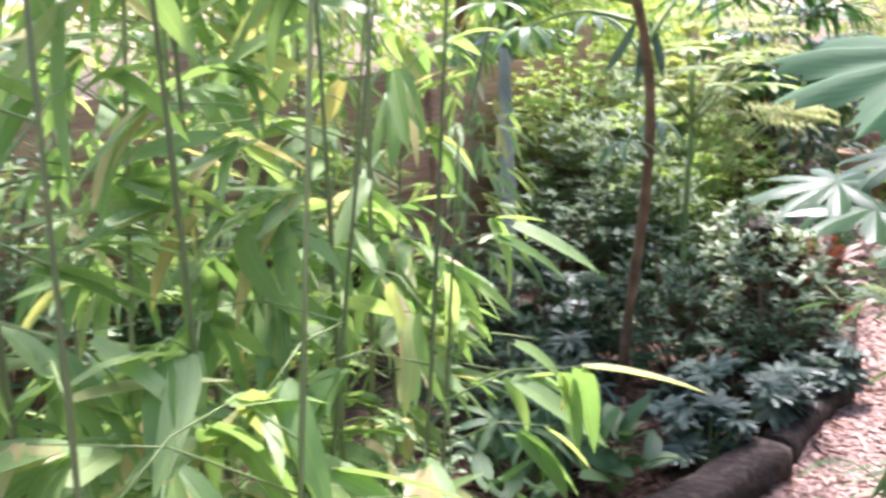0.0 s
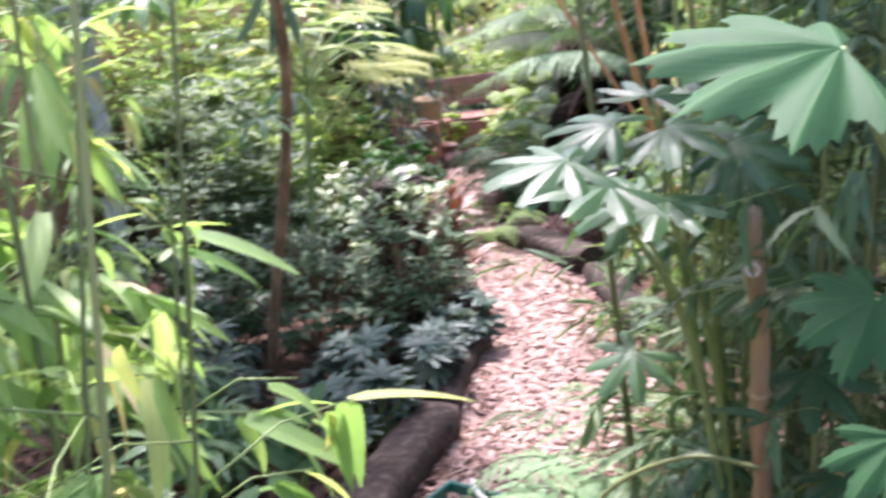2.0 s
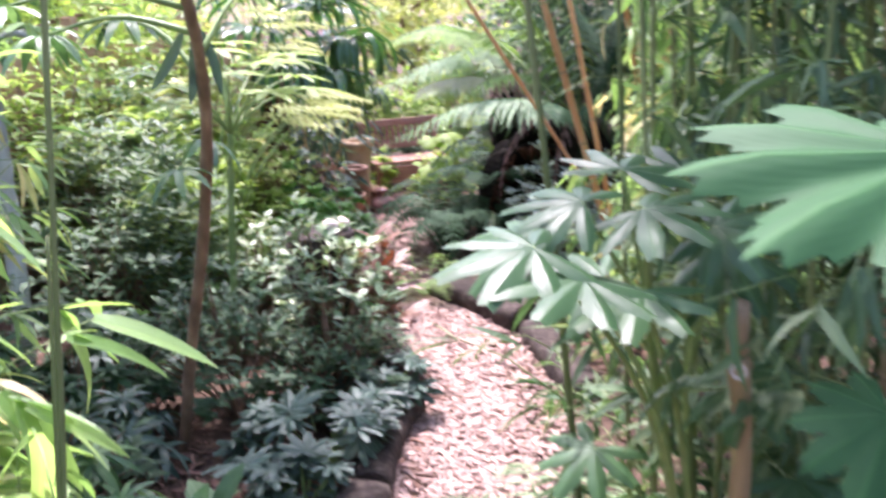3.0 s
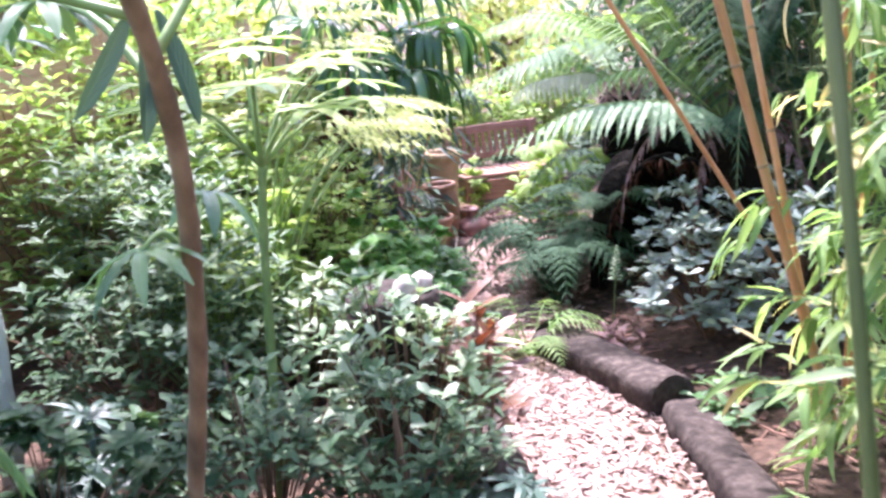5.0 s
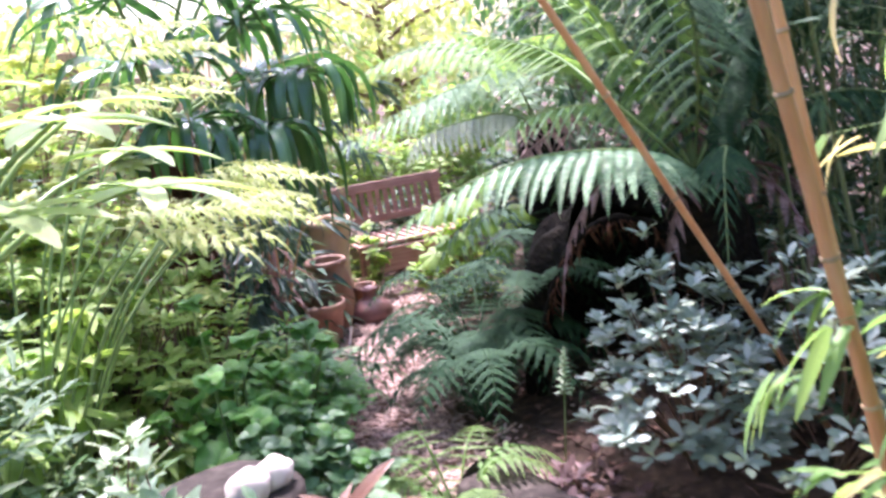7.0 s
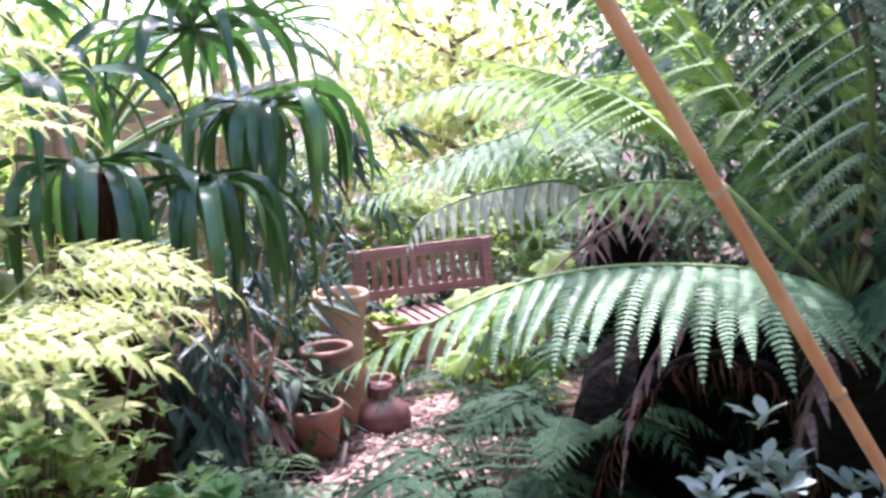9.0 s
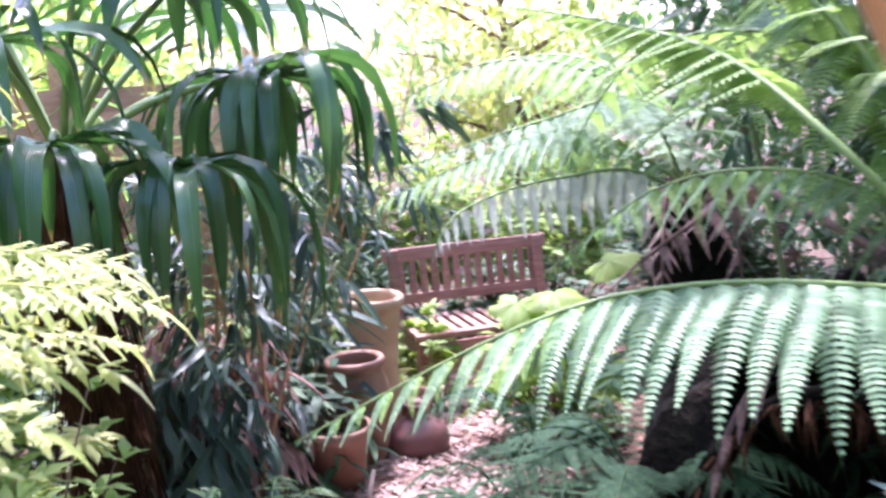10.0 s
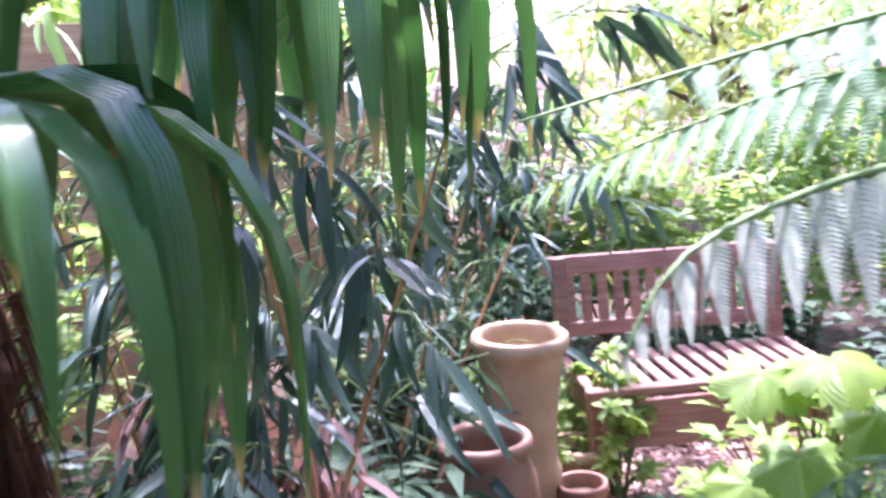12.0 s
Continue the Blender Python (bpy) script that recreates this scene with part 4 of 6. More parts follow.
# bed beyond the bamboo: shade plants
shrub("shade_shrub", "dark glossy low shrub under the sapling", (0.95, 4.75), (0.5, 0.5, 0.85), OVAL, M_DARK, 900, 0.075, limit=100)
shrub("shade_shrub", "dark green shrub with small oval leaves", (0.35, 4.9), (0.6, 0.5, 0.75), FIVE, M_DARK, 260, 0.1, limit=70)
shrub("shade_shrub", "dark leafy shrub in front of the fence", (0.75, 5.9), (0.6, 0.6, 1.05), OVAL, M_DARK, 1100, 0.08, limit=60)
shrub("shade_shrub", "dark leafy shrub beneath the fence", (-0.25, 5.3), (0.7, 0.6, 0.95), OVAL, M_DARK, 1000, 0.085, limit=60)
shrub("fine_shrub", "fine mid-green foliage shrub by the fence", (0.85, 6.9), (0.7, 0.6, 1.5), LANCE, M_BAMBOO_FINE, 2600, 0.10, limit=60)
shrub("shade_shrub", "dark shrub with narrow leaves", (0.1, 4.15), (0.45, 0.4, 0.55), LANCE, M_DARK, 500, 0.12, limit=70)
shrub("hand_leaf_plant", "blue-green plant with finger-shaped leaves", (0.22, 3.62), (0.3, 0.26, 0.6), FINGERS, M_GREEN, 30, 0.17, "plant", 60, 9, M_STALK, whorl=3)
shrub("hand_leaf_plant", "blue-grey plant with finger-shaped leaves", (0.42, 4.45), (0.35, 0.35, 0.5), FINGERS, M_BLUE, 30, 0.16, "plant", 60, 9, M_STALK, whorl=3)
shrub("hand_leaf_plant", "blue-grey plant with finger-shaped leaves", (0.55, 5.25), (0.45, 0.4, 0.55), FINGERS, M_BLUE, 36, 0.16, "plant", 60, 9, M_STALK, whorl=3)
shrub("silver_ground_plant", "low plant with silvery blue-green lobed leaves", (0.9, 3.78), (0.3, 0.24, 0.38), HAND, M_BLUE, 44, 0.13, "plant", 60, 10, M_STALK, whorl=4, lift=0.1)
shrub("silver_ground_plant", "low plant with silvery blue-green lobed leaves", (1.12, 4.15), (0.42, 0.34, 0.52), HAND, M_BLUE, 70, 0.13, "plant", 60, 10, M_STALK, whorl=4, lift=0.1)
shrub("silver_ground_plant", "low blue-green leaves spilling over the edging log", (1.5, 4.5), (0.3, 0.3, 0.45), HAND, M_BLUE, 50, 0.12, "plant", 60, 10, M_STALK, whorl=4, lift=0.1)
shrub("shade_shrub", "dark leafy shrub between sapling and path", (1.3, 4.55), (0.4, 0.35, 0.75), OVAL, M_DARK, 600, 0.07, limit=80)
shrub("broad_leaf_plant", "mid-green rosette of broad upright leaves", (0.5, 3.52), (0.18, 0.18, 0.42), OVAL, M_GREEN, 30, 0.18, "plant", 60, 5, M_STALK, lift=0.6)
shrub("broad_leaf_plant", "mid-green rosette of broad leaves on the mulch", (0.05, 3.1), (0.24, 0.2, 0.38), OVAL, M_GREEN, 34, 0.17, "plant", 60, 6, M_STALK, lift=0.5)
shrub("broad_leaf_plant", "green leafy plant at the foot of the bamboo", (-0.2, 2.65), (0.3, 0.25, 0.5), LANCE, M_GREEN, 90, 0.2, "plant", 100, 6, M_STALK, lift=0.5)


def spike(at, h, label):
    ob = thing("flower_spike", (*at, hump(*at)), label, "flower")
    foot = Vector((*at, hump(*at) - 0.01))
    top = foot + Vector((0.02, -0.03, h))
    part("stalk", tube([foot, foot.lerp(top, 0.5), top], [0.004, 0.003, 0.0015], 6), M_STALK, ob)
    buds = []
    for i in range(46):
        s = 0.6 + 0.4 * i / 46
        a = i * 2.4
        buds.append(aim(foot.lerp(top, s), (math.cos(a), math.sin(a), 0.3), (0, 0, 1), 0.035 * (1.15 - s) * 2.2))
    leaves(ob, "floret", [blade(1, 0.5, 3, 0.2, 0.4, 0.6)], buds, M_PALE, 46)
    return ob


spike((-0.07, 2.42), 1.05, "slender pale green flower spike among the leaves")
spike((2.99, 6.06), 0.45, "slender white flower spike")

# pale shrub, russet rhododendron and stump along the path
shrub("pale_shrub", "shrub with pale shiny variegated leaves", (1.45, 4.86), (0.36, 0.32, 1.08), SPOON, M_PALE, 800, 0.075, limit=110, shell=0.7)
shrub("pale_shrub", "shrub with pale shiny variegated leaves", (1.35, 5.75), (0.5, 0.5, 0.75), SPOON, M_PALE, 700, 0.075, limit=70, shell=0.7)
shrub("rhododendron", "rhododendron with russet and dark green upright leaves", (1.74, 5.0), (0.2, 0.2, 0.95), LANCE, M_RED, 80, 0.19, limit=80, lift=0.8, whorl=6, stem_mat=M_BARK)
shrub("rhododendron", "dark low rhododendron by the path", (1.85, 5.45), (0.3, 0.3, 0.5), LANCE, M_DARK, 180, 0.14, limit=100, lift=0.6, whorl=6)


def stump(at, r, h):
    ob = thing("tree_stump", (*at, hump(*at)), "grey weathered tree stump with a flat top", "stump")
    prof = [(r * 1.25, -0.03), (r * 1.08, 0.05), (r, h * 0.5), (r * 0.98, h - 0.01), (r * 0.93, h), (r * 0.5, h + 0.004), (0.001, h + 0.002)]
    part("trunk", lathe(prof, 30, 0.16, at[0]), M_LOG, ob, "", pose(*at, hump(*at)))
    return ob


stump((1.55, 5.2), 0.17, 0.66)


def pebble(at, r, label):
    ob = thing("stone", at, label, "stone", "pale stones")
    bm = bmesh.new()
    bmesh.ops.create_icosphere(bm, subdivisions=4, radius=1.0)
    for v in bm.verts:
        v.co *= 1 + 0.13 * noise.noise(v.co * 1.4 + Vector(at))
    bmesh.ops.scale(bm, vec=(r, r * 0.8, r * 0.72), verts=bm.verts)
    part("stone_body", bm, M_STONE, ob, "", pose(at[0], at[1], at[2] + r * 0.68, 0, 0, 30))
    return ob


pebble((1.65, 5.16, 0.654 + hump(1.55, 5.2)), 0.05, "smooth pale pink stone lying on the stump")
pebble((1.58, 5.12, 0.654 + hump(1.55, 5.2)), 0.055, "smooth pale pink stone lying on the stump")

# silver shrub under the canes
shrub("silver_shrub", "shrub with white-edged silver-green leaves", (3.24, 5.64), (0.46, 0.44, 0.92), SPOON, M_SILVER, 1400, 0.068, limit=130, shell=0.72, whorl=7)
shrub("silver_shrub", "shrub with white-edged silver-green leaves", (3.5, 5.3), (0.42, 0.45, 0.95), SPOON, M_SILVER, 900, 0.07, limit=50, shell=0.72, whorl=7)
shrub("ground_cover", "small brown-green curled leaves beside the log", (2.86, 5.75), (0.25, 0.25, 0.22), OVAL, M_DEAD, 120, 0.07, "plant", 120, 5)
shrub("ground_cover", "low green leaves by the split log", (2.85, 4.95), (0.25, 0.3, 0.2), OVAL, M_GREEN, 120, 0.08, "plant", 120, 5)


# left side: soft green sub-shrubs, golden foliage
shrub("tall_herb", "tall pale-stemmed plant with soft light green leaves", (1.25, 6.3), (0.55, 0.5, 1.25), FINGERS, M_LIME, 120, 0.17, "plant", 90, 9, M_STALK, whorl=4, stem_r=0.014)
shrub("tall_herb", "tall olive green plant with narrow leaves", (1.0, 6.0), (0.5, 0.5, 1.5), LANCE, M_BAMBOO_FINE, 1400, 0.11, "plant", 60, 9, M_STALK, whorl=4)
FLAT = [palmate(9, 1, 0.19, 0.12, 320), palmate(8, 1, 0.2, 0.2, 330), palmate(7, 1, 0.22, 0.15, 300)]
umbrella_tree("tall pale-stemmed forking plant with flat fingered lime leaves", [(1.04, 5.05, 0.0), (1.05, 4.98, 0.5), (1.06, 4.92, 0.95), (1.08, 4.9, 1.25)], 0.018, M_STALK,
              [((1.05, 4.75, 1.50), (-0.5, -0.7, -0.05)), ((1.3, 4.8, 1.54), (0.5, -0.6, -0.05)), ((1.38, 5.0, 1.55), (0.9, 0.1, 0.0)), ((0.85, 4.85, 1.46), (-0.9, -0.2, -0.05)), ((1.1, 5.1, 1.58), (0.1, 0.8, 0.05)), ((1.35, 5.3, 1.5), (0.7, 0.5, 0.0)), ((0.8, 5.15, 1.5), (-0.8, 0.4, 0.0)), ((1.5, 5.25, 1.44), (0.9, -0.1, -0.1)), ((1.2, 4.72, 1.42), (0.2, -0.8, -0.1)), ((0.88, 5.0, 1.38), (-0.7, -0.4, -0.1)), ((1.45, 4.95, 1.4), (0.8, -0.4, -0.1)), ((1.2, 5.35, 1.6), (0.3, 0.7, 0.0))],
              0.21, M_LIME, (), FLAT, "tall_herb", "plant")
shrub("green_shrub", "fresh green shrub with small leaves", (1.55, 6.7), (0.55, 0.55, 1.5), OVAL, M_LIME, 1500, 0.07, limit=70)
shrub("green_shrub", "fresh green shrub with small leaves", (1.9, 6.8), (0.42, 0.42, 1.25), OVAL, M_LIME, 1100, 0.075, limit=100)
shrub("green_shrub", "fresh green leafy shrub along the fence", (1.2, 7.4), (0.7, 0.6, 1.8), OVAL, M_GREEN, 2400, 0.08, limit=60)
shrub("golden_shrub", "golden shrub with bright finely cut leaves", (1.55, 7.2), (0.7, 0.55, 1.95), MAPLE, M_YELLOW, 900, 0.095, limit=70, whorl=6, stem_mat=M_BARK, lift=0.1, shell=0.6)
stalked("maple", "layered golden-green sprays of finely cut maple leaves", (1.25, 6.25),
        [((1.93, 6.06, 1.22), (1, 0.12, -0.02), (0, -0.2, 1), 0.34), ((1.85, 5.95, 1.18), (1, 0.1, -0.02), (0, -0.25, 1), 0.34), ((1.78, 5.85, 1.24), (0.9, 0.0, -0.02), (0, -0.25, 1), 0.34), 
         ((1.8, 6.25, 1.56), (0.9, 0.15, 0.05), (0, -0.2, 1), 0.34), ((1.75, 6.2, 1.68), (0.9, 0.2, 0.1), (0, -0.2, 1), 0.34), ((1.6, 6.1, 1.54), (0.8, 0.1, 0.0), (0, -0.2, 1), 0.34),
         ((1.95, 6.3, 1.24), (0.95, 0.1, -0.05), (0, -0.2, 1), 0.34), ((1.96, 6.2, 1.19), (1, 0.1, 0.0), (0, -0.2, 1), 0.32), ((1.98, 6.4, 1.2), (1, 0.15, 0.0), (0, -0.2, 1), 0.34), ((2.0, 6.5, 1.17), (1, 0.1, 0.0), (0, -0.2, 1), 0.32), ((1.55, 5.95, 1.2), (0.7, -0.3, 0.0), (0, -0.25, 1), 0.34), ((1.7, 6.0, 1.2), (0.9, -0.1, -0.03), (0, -0.25, 1), 0.34), ((1.85, 6.15, 1.2), (0.95, 0.0, -0.03), (0, -0.25, 1), 0.32),
         ((1.6, 5.8, 1.22), (0.8, -0.3, -0.03), (0, -0.25, 1), 0.34), ((1.7, 6.35, 1.62), (0.9, 0.0, 0.05), (0, -0.2, 1), 0.34), ((1.5, 6.2, 1.72), (0.8, -0.2, 0.05), (0, -0.2, 1), 0.34)],
        LACE, M_YELLOW, "tree", M_STALK, 0.006, fan=2)
shrub("tall_shrub", "tall light green shrub before the fence", (0.6, 7.3), (0.7, 0.6, 2.0), OVAL, M_LIME, 2400, 0.085, limit=30, stem_r=0.014)
shrub("tall_shrub", "tall light green shrub before the fence", (1.1, 8.0), (0.7, 0.6, 2.1), OVAL, M_LIME, 2400, 0.085, limit=30, stem_r=0.014)
shrub("tall_shrub", "tall fine-leaved shrub before the fence", (-1.0, 5.7), (0.6, 0.5, 1.7), LANCE, M_BAMBOO_FINE, 2000, 0.11, limit=30, stem_r=0.012)
shrub("tall_shrub", "tall green shrub before the fence", (-1.3, 4.6), (0.6, 0.5, 1.8), OVAL, M_GREEN, 1800, 0.085, limit=20, stem_r=0.012)
shrub("tall_shrub", "tall light green shrub before the fence", (-0.65, 5.15), (0.5, 0.45, 1.7), LANCE, M_LIME, 1500, 0.12, limit=20, stem_r=0.012)
shrub("tall_shrub", "tall green shrub beside the fence", (-1.9, 3.8), (0.6, 0.5, 1.9), OVAL, M_GREEN, 1800, 0.085, limit=20, stem_r=0.012)
shrub("ivy", "bright green ivy-like leaves under the golden sprays", (1.9, 6.3), (0.44, 0.42, 0.95), HEART, M_BRIGHT, 380, 0.05, "plant", 60, 6, M_STALK)
shrub("ivy", "bright green ivy-like leaves by the path edge", (1.98, 5.95), (0.38, 0.36, 0.72), HEART, M_GREEN, 340, 0.05, "plant", 60, 6, M_STALK)
shrub("ivy", "bright green ivy-like leaves at the path's bend", (2.2, 6.62), (0.32, 0.34, 0.85), HEART, M_BRIGHT, 300, 0.055, "plant", 50, 6, M_STALK)
shrub("tall_shrub", "tall yellow-green shrub before the fence", (1.75, 8.9), (0.6, 0.6, 2.2), OVAL, M_LIME, 2200, 0.085, limit=30, stem_r=0.014)
shrub("green_shrub", "soft green shrub with feathery leaves", (1.3, 6.9), (0.6, 0.5, 1.6), FEATHER, M_LIME, 240, 0.24, limit=60, stem_mat=M_STALK, whorl=5)
shrub("ground_cover", "bright green low leaves at the path edge", (2.12, 6.5), (0.3, 0.35, 0.38), HEART, M_GREEN, 110, 0.075, "plant", 90, 6, M_STALK)
shrub("ground_cover", "bright green low leaves at the path edge", (1.8, 6.15), (0.34, 0.32, 0.6), HEART, M_BRIGHT, 110, 0.075, "plant", 90, 6, M_STALK)
shrub("green_shrub", "fresh green shrub spilling over the path", (2.2, 6.85), (0.42, 0.42, 0.62), OVAL, M_BRIGHT, 900, 0.07, limit=100)
shrub("green_shrub", "fresh green shrub spilling over the path", (2.45, 7.35), (0.36, 0.36, 0.5), OVAL, M_GREEN, 700, 0.07, limit=100)
shrub("ground_cover", "low leafy plants at the path edge", (1.75, 5.75), (0.28, 0.3, 0.3), OVAL, M_GREEN, 160, 0.08, "plant", 160, 6, M_STALK)


# ---- ferns ----
def fern_clump(name, label, at, count, length, mat, reach, rise=0.45, start=0.0, turn=6.283, pairs=15):
    z = hump(at[0], at[1]) if len(at) < 3 else at[2]
    ob = thing(name, (at[0], at[1], z), label, "fern")
    c = Vector((at[0], at[1], z))
    for i in range(count):
        a = start + turn * (i + uni(-0.3, 0.3)) / count
        L = length * uni(0.8, 1.15)
        o = Vector((math.cos(a), math.sin(a), 0))
        frond(ob, [c, c + o * L * 0.35 + Vector((0, 0, rise * L * uni(0.8, 1.1))), c + o * L * 0.72 + Vector((0, 0, rise * L * 0.95)), c + o * L + Vector((0, 0, rise * L * 0.45))], reach, mat, pairs, 0.15, width=0.005, single=True)
    return ob


def tree_fern(label, foot, crown, r, fronds, dead):
    foot, crown = Vector(foot), Vector(crown)
    ob = thing("tree_fern", foot, label, "tree fern")
    pts = smooth_line([foot, foot.lerp(crown, 0.5) + Vector((0.03, 0.02, 0)), crown], 18)
    part("trunk", tube(pts, [r * (1.15 - 0.25 * i / 17) for i in range(18)], 20, 0.5), M_ROOT_SHADE, ob, "dark fibrous trunk")
    for line, reach, mat, pairs, sag, *bare in fronds:
        frond(ob, [crown] + line, reach, mat, pairs, sag, width=0.008, bare=bare[0] if bare else 0.12)
    for line, reach in dead:
        frond(ob, [crown] + line, reach, M_DEAD, 13, 0.6, "brown dead frond", M_DEAD)
    return ob


CROWN_A = (3.62, 5.98, 0.98)
# The darker fronds have the shade of the thicket put into their colour.
tree_fern("tree fern with arching green fronds over a dark hollow", (3.98, 6.12, 0.0), CROWN_A, 0.13,
          [([(3.25, 5.86, 1.13), (2.85, 6.05, 1.13), (2.446, 6.33, 0.894)], 0.27, M_FERN, 30, 0.6),
           ([(3.222, 5.878, 1.279), (3.142, 6.103, 1.463), (3.045, 6.315, 1.541), (2.931, 6.528, 1.589)], 0.3, M_FERN_LIGHT, 20, 0.5, 0.45),
           ([(3.55, 6.3, 1.45), (3.45, 6.85, 1.5), (3.37, 7.2, 1.17)], 0.26, M_FERN_LIGHT, 22, 0.3),
           ([(3.75, 5.8, 1.45), (3.7, 5.6, 1.7), (3.45, 5.5, 1.85)], 0.26, M_FERN_SHADED, 24, 0.9),
           ([(3.95, 6.05, 1.4), (4.35, 6.15, 1.55), (4.7, 6.3, 1.3)], 0.28, M_FERN_SHADED, 20, 0.4),
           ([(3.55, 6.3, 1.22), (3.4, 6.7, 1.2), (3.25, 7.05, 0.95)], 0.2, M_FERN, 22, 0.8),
           ([(3.85, 5.75, 1.2), (4.1, 5.5, 1.2), (4.25, 5.3, 0.9)], 0.26, M_FERN_SHADED, 18, 0.5),
           ([(3.85, 6.35, 1.3), (4.1, 6.75, 1.3), (4.25, 7.05, 1.05)], 0.26, M_FERN_SHADED, 18, 0.5),
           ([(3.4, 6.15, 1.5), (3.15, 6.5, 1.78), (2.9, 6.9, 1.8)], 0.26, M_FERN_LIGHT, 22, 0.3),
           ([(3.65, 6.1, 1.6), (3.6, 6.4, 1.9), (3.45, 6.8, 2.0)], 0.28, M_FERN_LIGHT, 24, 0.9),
           ([(3.5, 5.8, 1.5), (3.25, 5.7, 1.82), (3.0, 5.7, 1.95)], 0.34, M_FERN_SHADED, 24, 0.9),
           ([(3.8, 6.4, 1.6), (3.85, 6.9, 2.0), (3.8, 7.4, 2.1)], 0.34, M_FERN_SHADED, 24, 0.9),
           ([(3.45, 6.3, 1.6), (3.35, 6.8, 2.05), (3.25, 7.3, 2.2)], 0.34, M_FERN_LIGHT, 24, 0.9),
           ([(3.8, 5.75, 1.55), (3.8, 5.3, 1.9), (3.6, 5.0, 2.05)], 0.34, M_FERN_SHADED, 24, 0.9),
           ([(3.55, 5.75, 1.1), (3.4, 5.6, 1.05), (3.3, 5.5, 0.75)], 0.17, M_FERN_SHADED, 20, 0.7)],
          [([(3.45, 5.85, 0.98), (3.35, 5.85, 0.7), (3.33, 5.87, 0.3)], 0.12), ([(3.75, 5.75, 0.95), (3.85, 5.6, 0.6), (3.85, 5.55, 0.2)], 0.14),
           ([(3.95, 5.9, 0.95), (4.15, 5.8, 0.6), (4.2, 5.8, 0.2)], 0.14), ([(3.5, 6.25, 1.0), (3.35, 6.4, 0.75), (3.3, 6.45, 0.4)], 0.12),
           ([(3.722, 6.807, 1.156), (3.54, 6.757, 1.111), (3.354, 6.705, 1.046), (3.189, 6.645, 0.976)], 0.13)])
tree_fern("tree fern with silvery drooping fronds and a black trunk", (4.22, 7.85, -0.05), (4.14, 7.75, 1.05), 0.13,
          [([(3.776, 7.215, 1.11), (3.551, 7.13, 1.19), (3.322, 7.029, 1.2), (3.135, 6.967, 1.19), (2.962, 6.896, 1.15), (2.888, 6.855, 1.065)], 0.165, M_FERN_GREY, 19, 4.0, 0.3),
           ([(3.85, 7.95, 1.25), (3.5, 8.15, 1.15), (3.15, 8.35, 0.98)], 0.24, M_FERN, 24, 0.7),
           ([(3.7, 7.3, 1.36), (3.3, 7.1, 1.34), (2.85, 6.95, 1.26)], 0.22, M_FERN, 26, 0.5),
           ([(4.05, 7.4, 1.45), (3.95, 7.0, 1.6), (3.8, 6.75, 1.5)], 0.26, M_FERN, 20, 0.5),
           ([(4.45, 7.6, 1.4), (4.75, 7.4, 1.5), (5.05, 7.2, 1.3)], 0.28, M_FERN, 18, 0.4),
           ([(4.15, 8.1, 1.4), (4.1, 8.5, 1.45), (3.95, 8.85, 1.2)], 0.26, M_FERN, 20, 0.6),
           ([(4.45, 8.0, 1.4), (4.85, 8.2, 1.45), (5.15, 8.4, 1.2)], 0.28, M_FERN, 18, 0.4),
           ([(3.9, 7.8, 1.4), (3.55, 7.95, 1.5), (3.15, 8.05, 1.35)], 0.26, M_FERN_LIGHT, 24, 0.5),
           ([(4.0, 8.0, 1.45), (3.75, 8.35, 1.5), (3.45, 8.75, 1.3)], 0.26, M_FERN, 22, 0.5)],
          [([(3.95, 7.55, 1.08), (3.8, 7.35, 0.95), (3.72, 7.25, 0.65)], 0.15), ([(4.1, 7.45, 1.05), (4.05, 7.3, 0.75), (4.0, 7.2, 0.35)], 0.15), ([(4.3, 7.5, 1.0), (4.35, 7.35, 0.6), (4.35, 7.3, 0.2)], 0.14)])


def shade_hollow():
    """An added near-black mound: the shade in the hollow under the fern."""
    ob = thing("shade_mound", (3.76, 6.68, hump(3.76, 6.68)), "added near-black mound standing in for the shade under the tree fern", "root mound")
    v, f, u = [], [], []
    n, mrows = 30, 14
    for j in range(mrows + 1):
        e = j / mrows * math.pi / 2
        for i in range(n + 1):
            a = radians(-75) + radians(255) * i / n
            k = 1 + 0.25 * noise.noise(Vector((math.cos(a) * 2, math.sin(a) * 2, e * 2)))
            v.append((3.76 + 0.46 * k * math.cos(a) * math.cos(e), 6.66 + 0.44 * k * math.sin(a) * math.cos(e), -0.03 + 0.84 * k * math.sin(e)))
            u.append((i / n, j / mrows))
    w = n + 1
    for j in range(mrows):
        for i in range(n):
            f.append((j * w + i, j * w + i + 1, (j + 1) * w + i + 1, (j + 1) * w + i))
    # skin of the mound, coloured as deep shade
    part("fibre", (np.array(v), np.array(f), np.array(u)), M_ROOT_SHADE, ob)
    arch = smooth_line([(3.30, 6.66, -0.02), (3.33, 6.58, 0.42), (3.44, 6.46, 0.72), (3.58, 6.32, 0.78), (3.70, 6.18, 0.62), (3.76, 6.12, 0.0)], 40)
    part("rim", tube(arch, [0.022 * (1 + 0.4 * noise.noise(q * 7)) for q in arch], 12, 0.6), M_ROOT_SHADE, ob, "ragged dark rim of matted fibre")
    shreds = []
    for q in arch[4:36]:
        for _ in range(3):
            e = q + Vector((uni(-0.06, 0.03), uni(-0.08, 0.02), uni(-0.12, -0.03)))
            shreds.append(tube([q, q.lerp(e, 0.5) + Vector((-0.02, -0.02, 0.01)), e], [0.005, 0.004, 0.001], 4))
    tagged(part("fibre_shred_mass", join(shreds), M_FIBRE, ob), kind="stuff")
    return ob


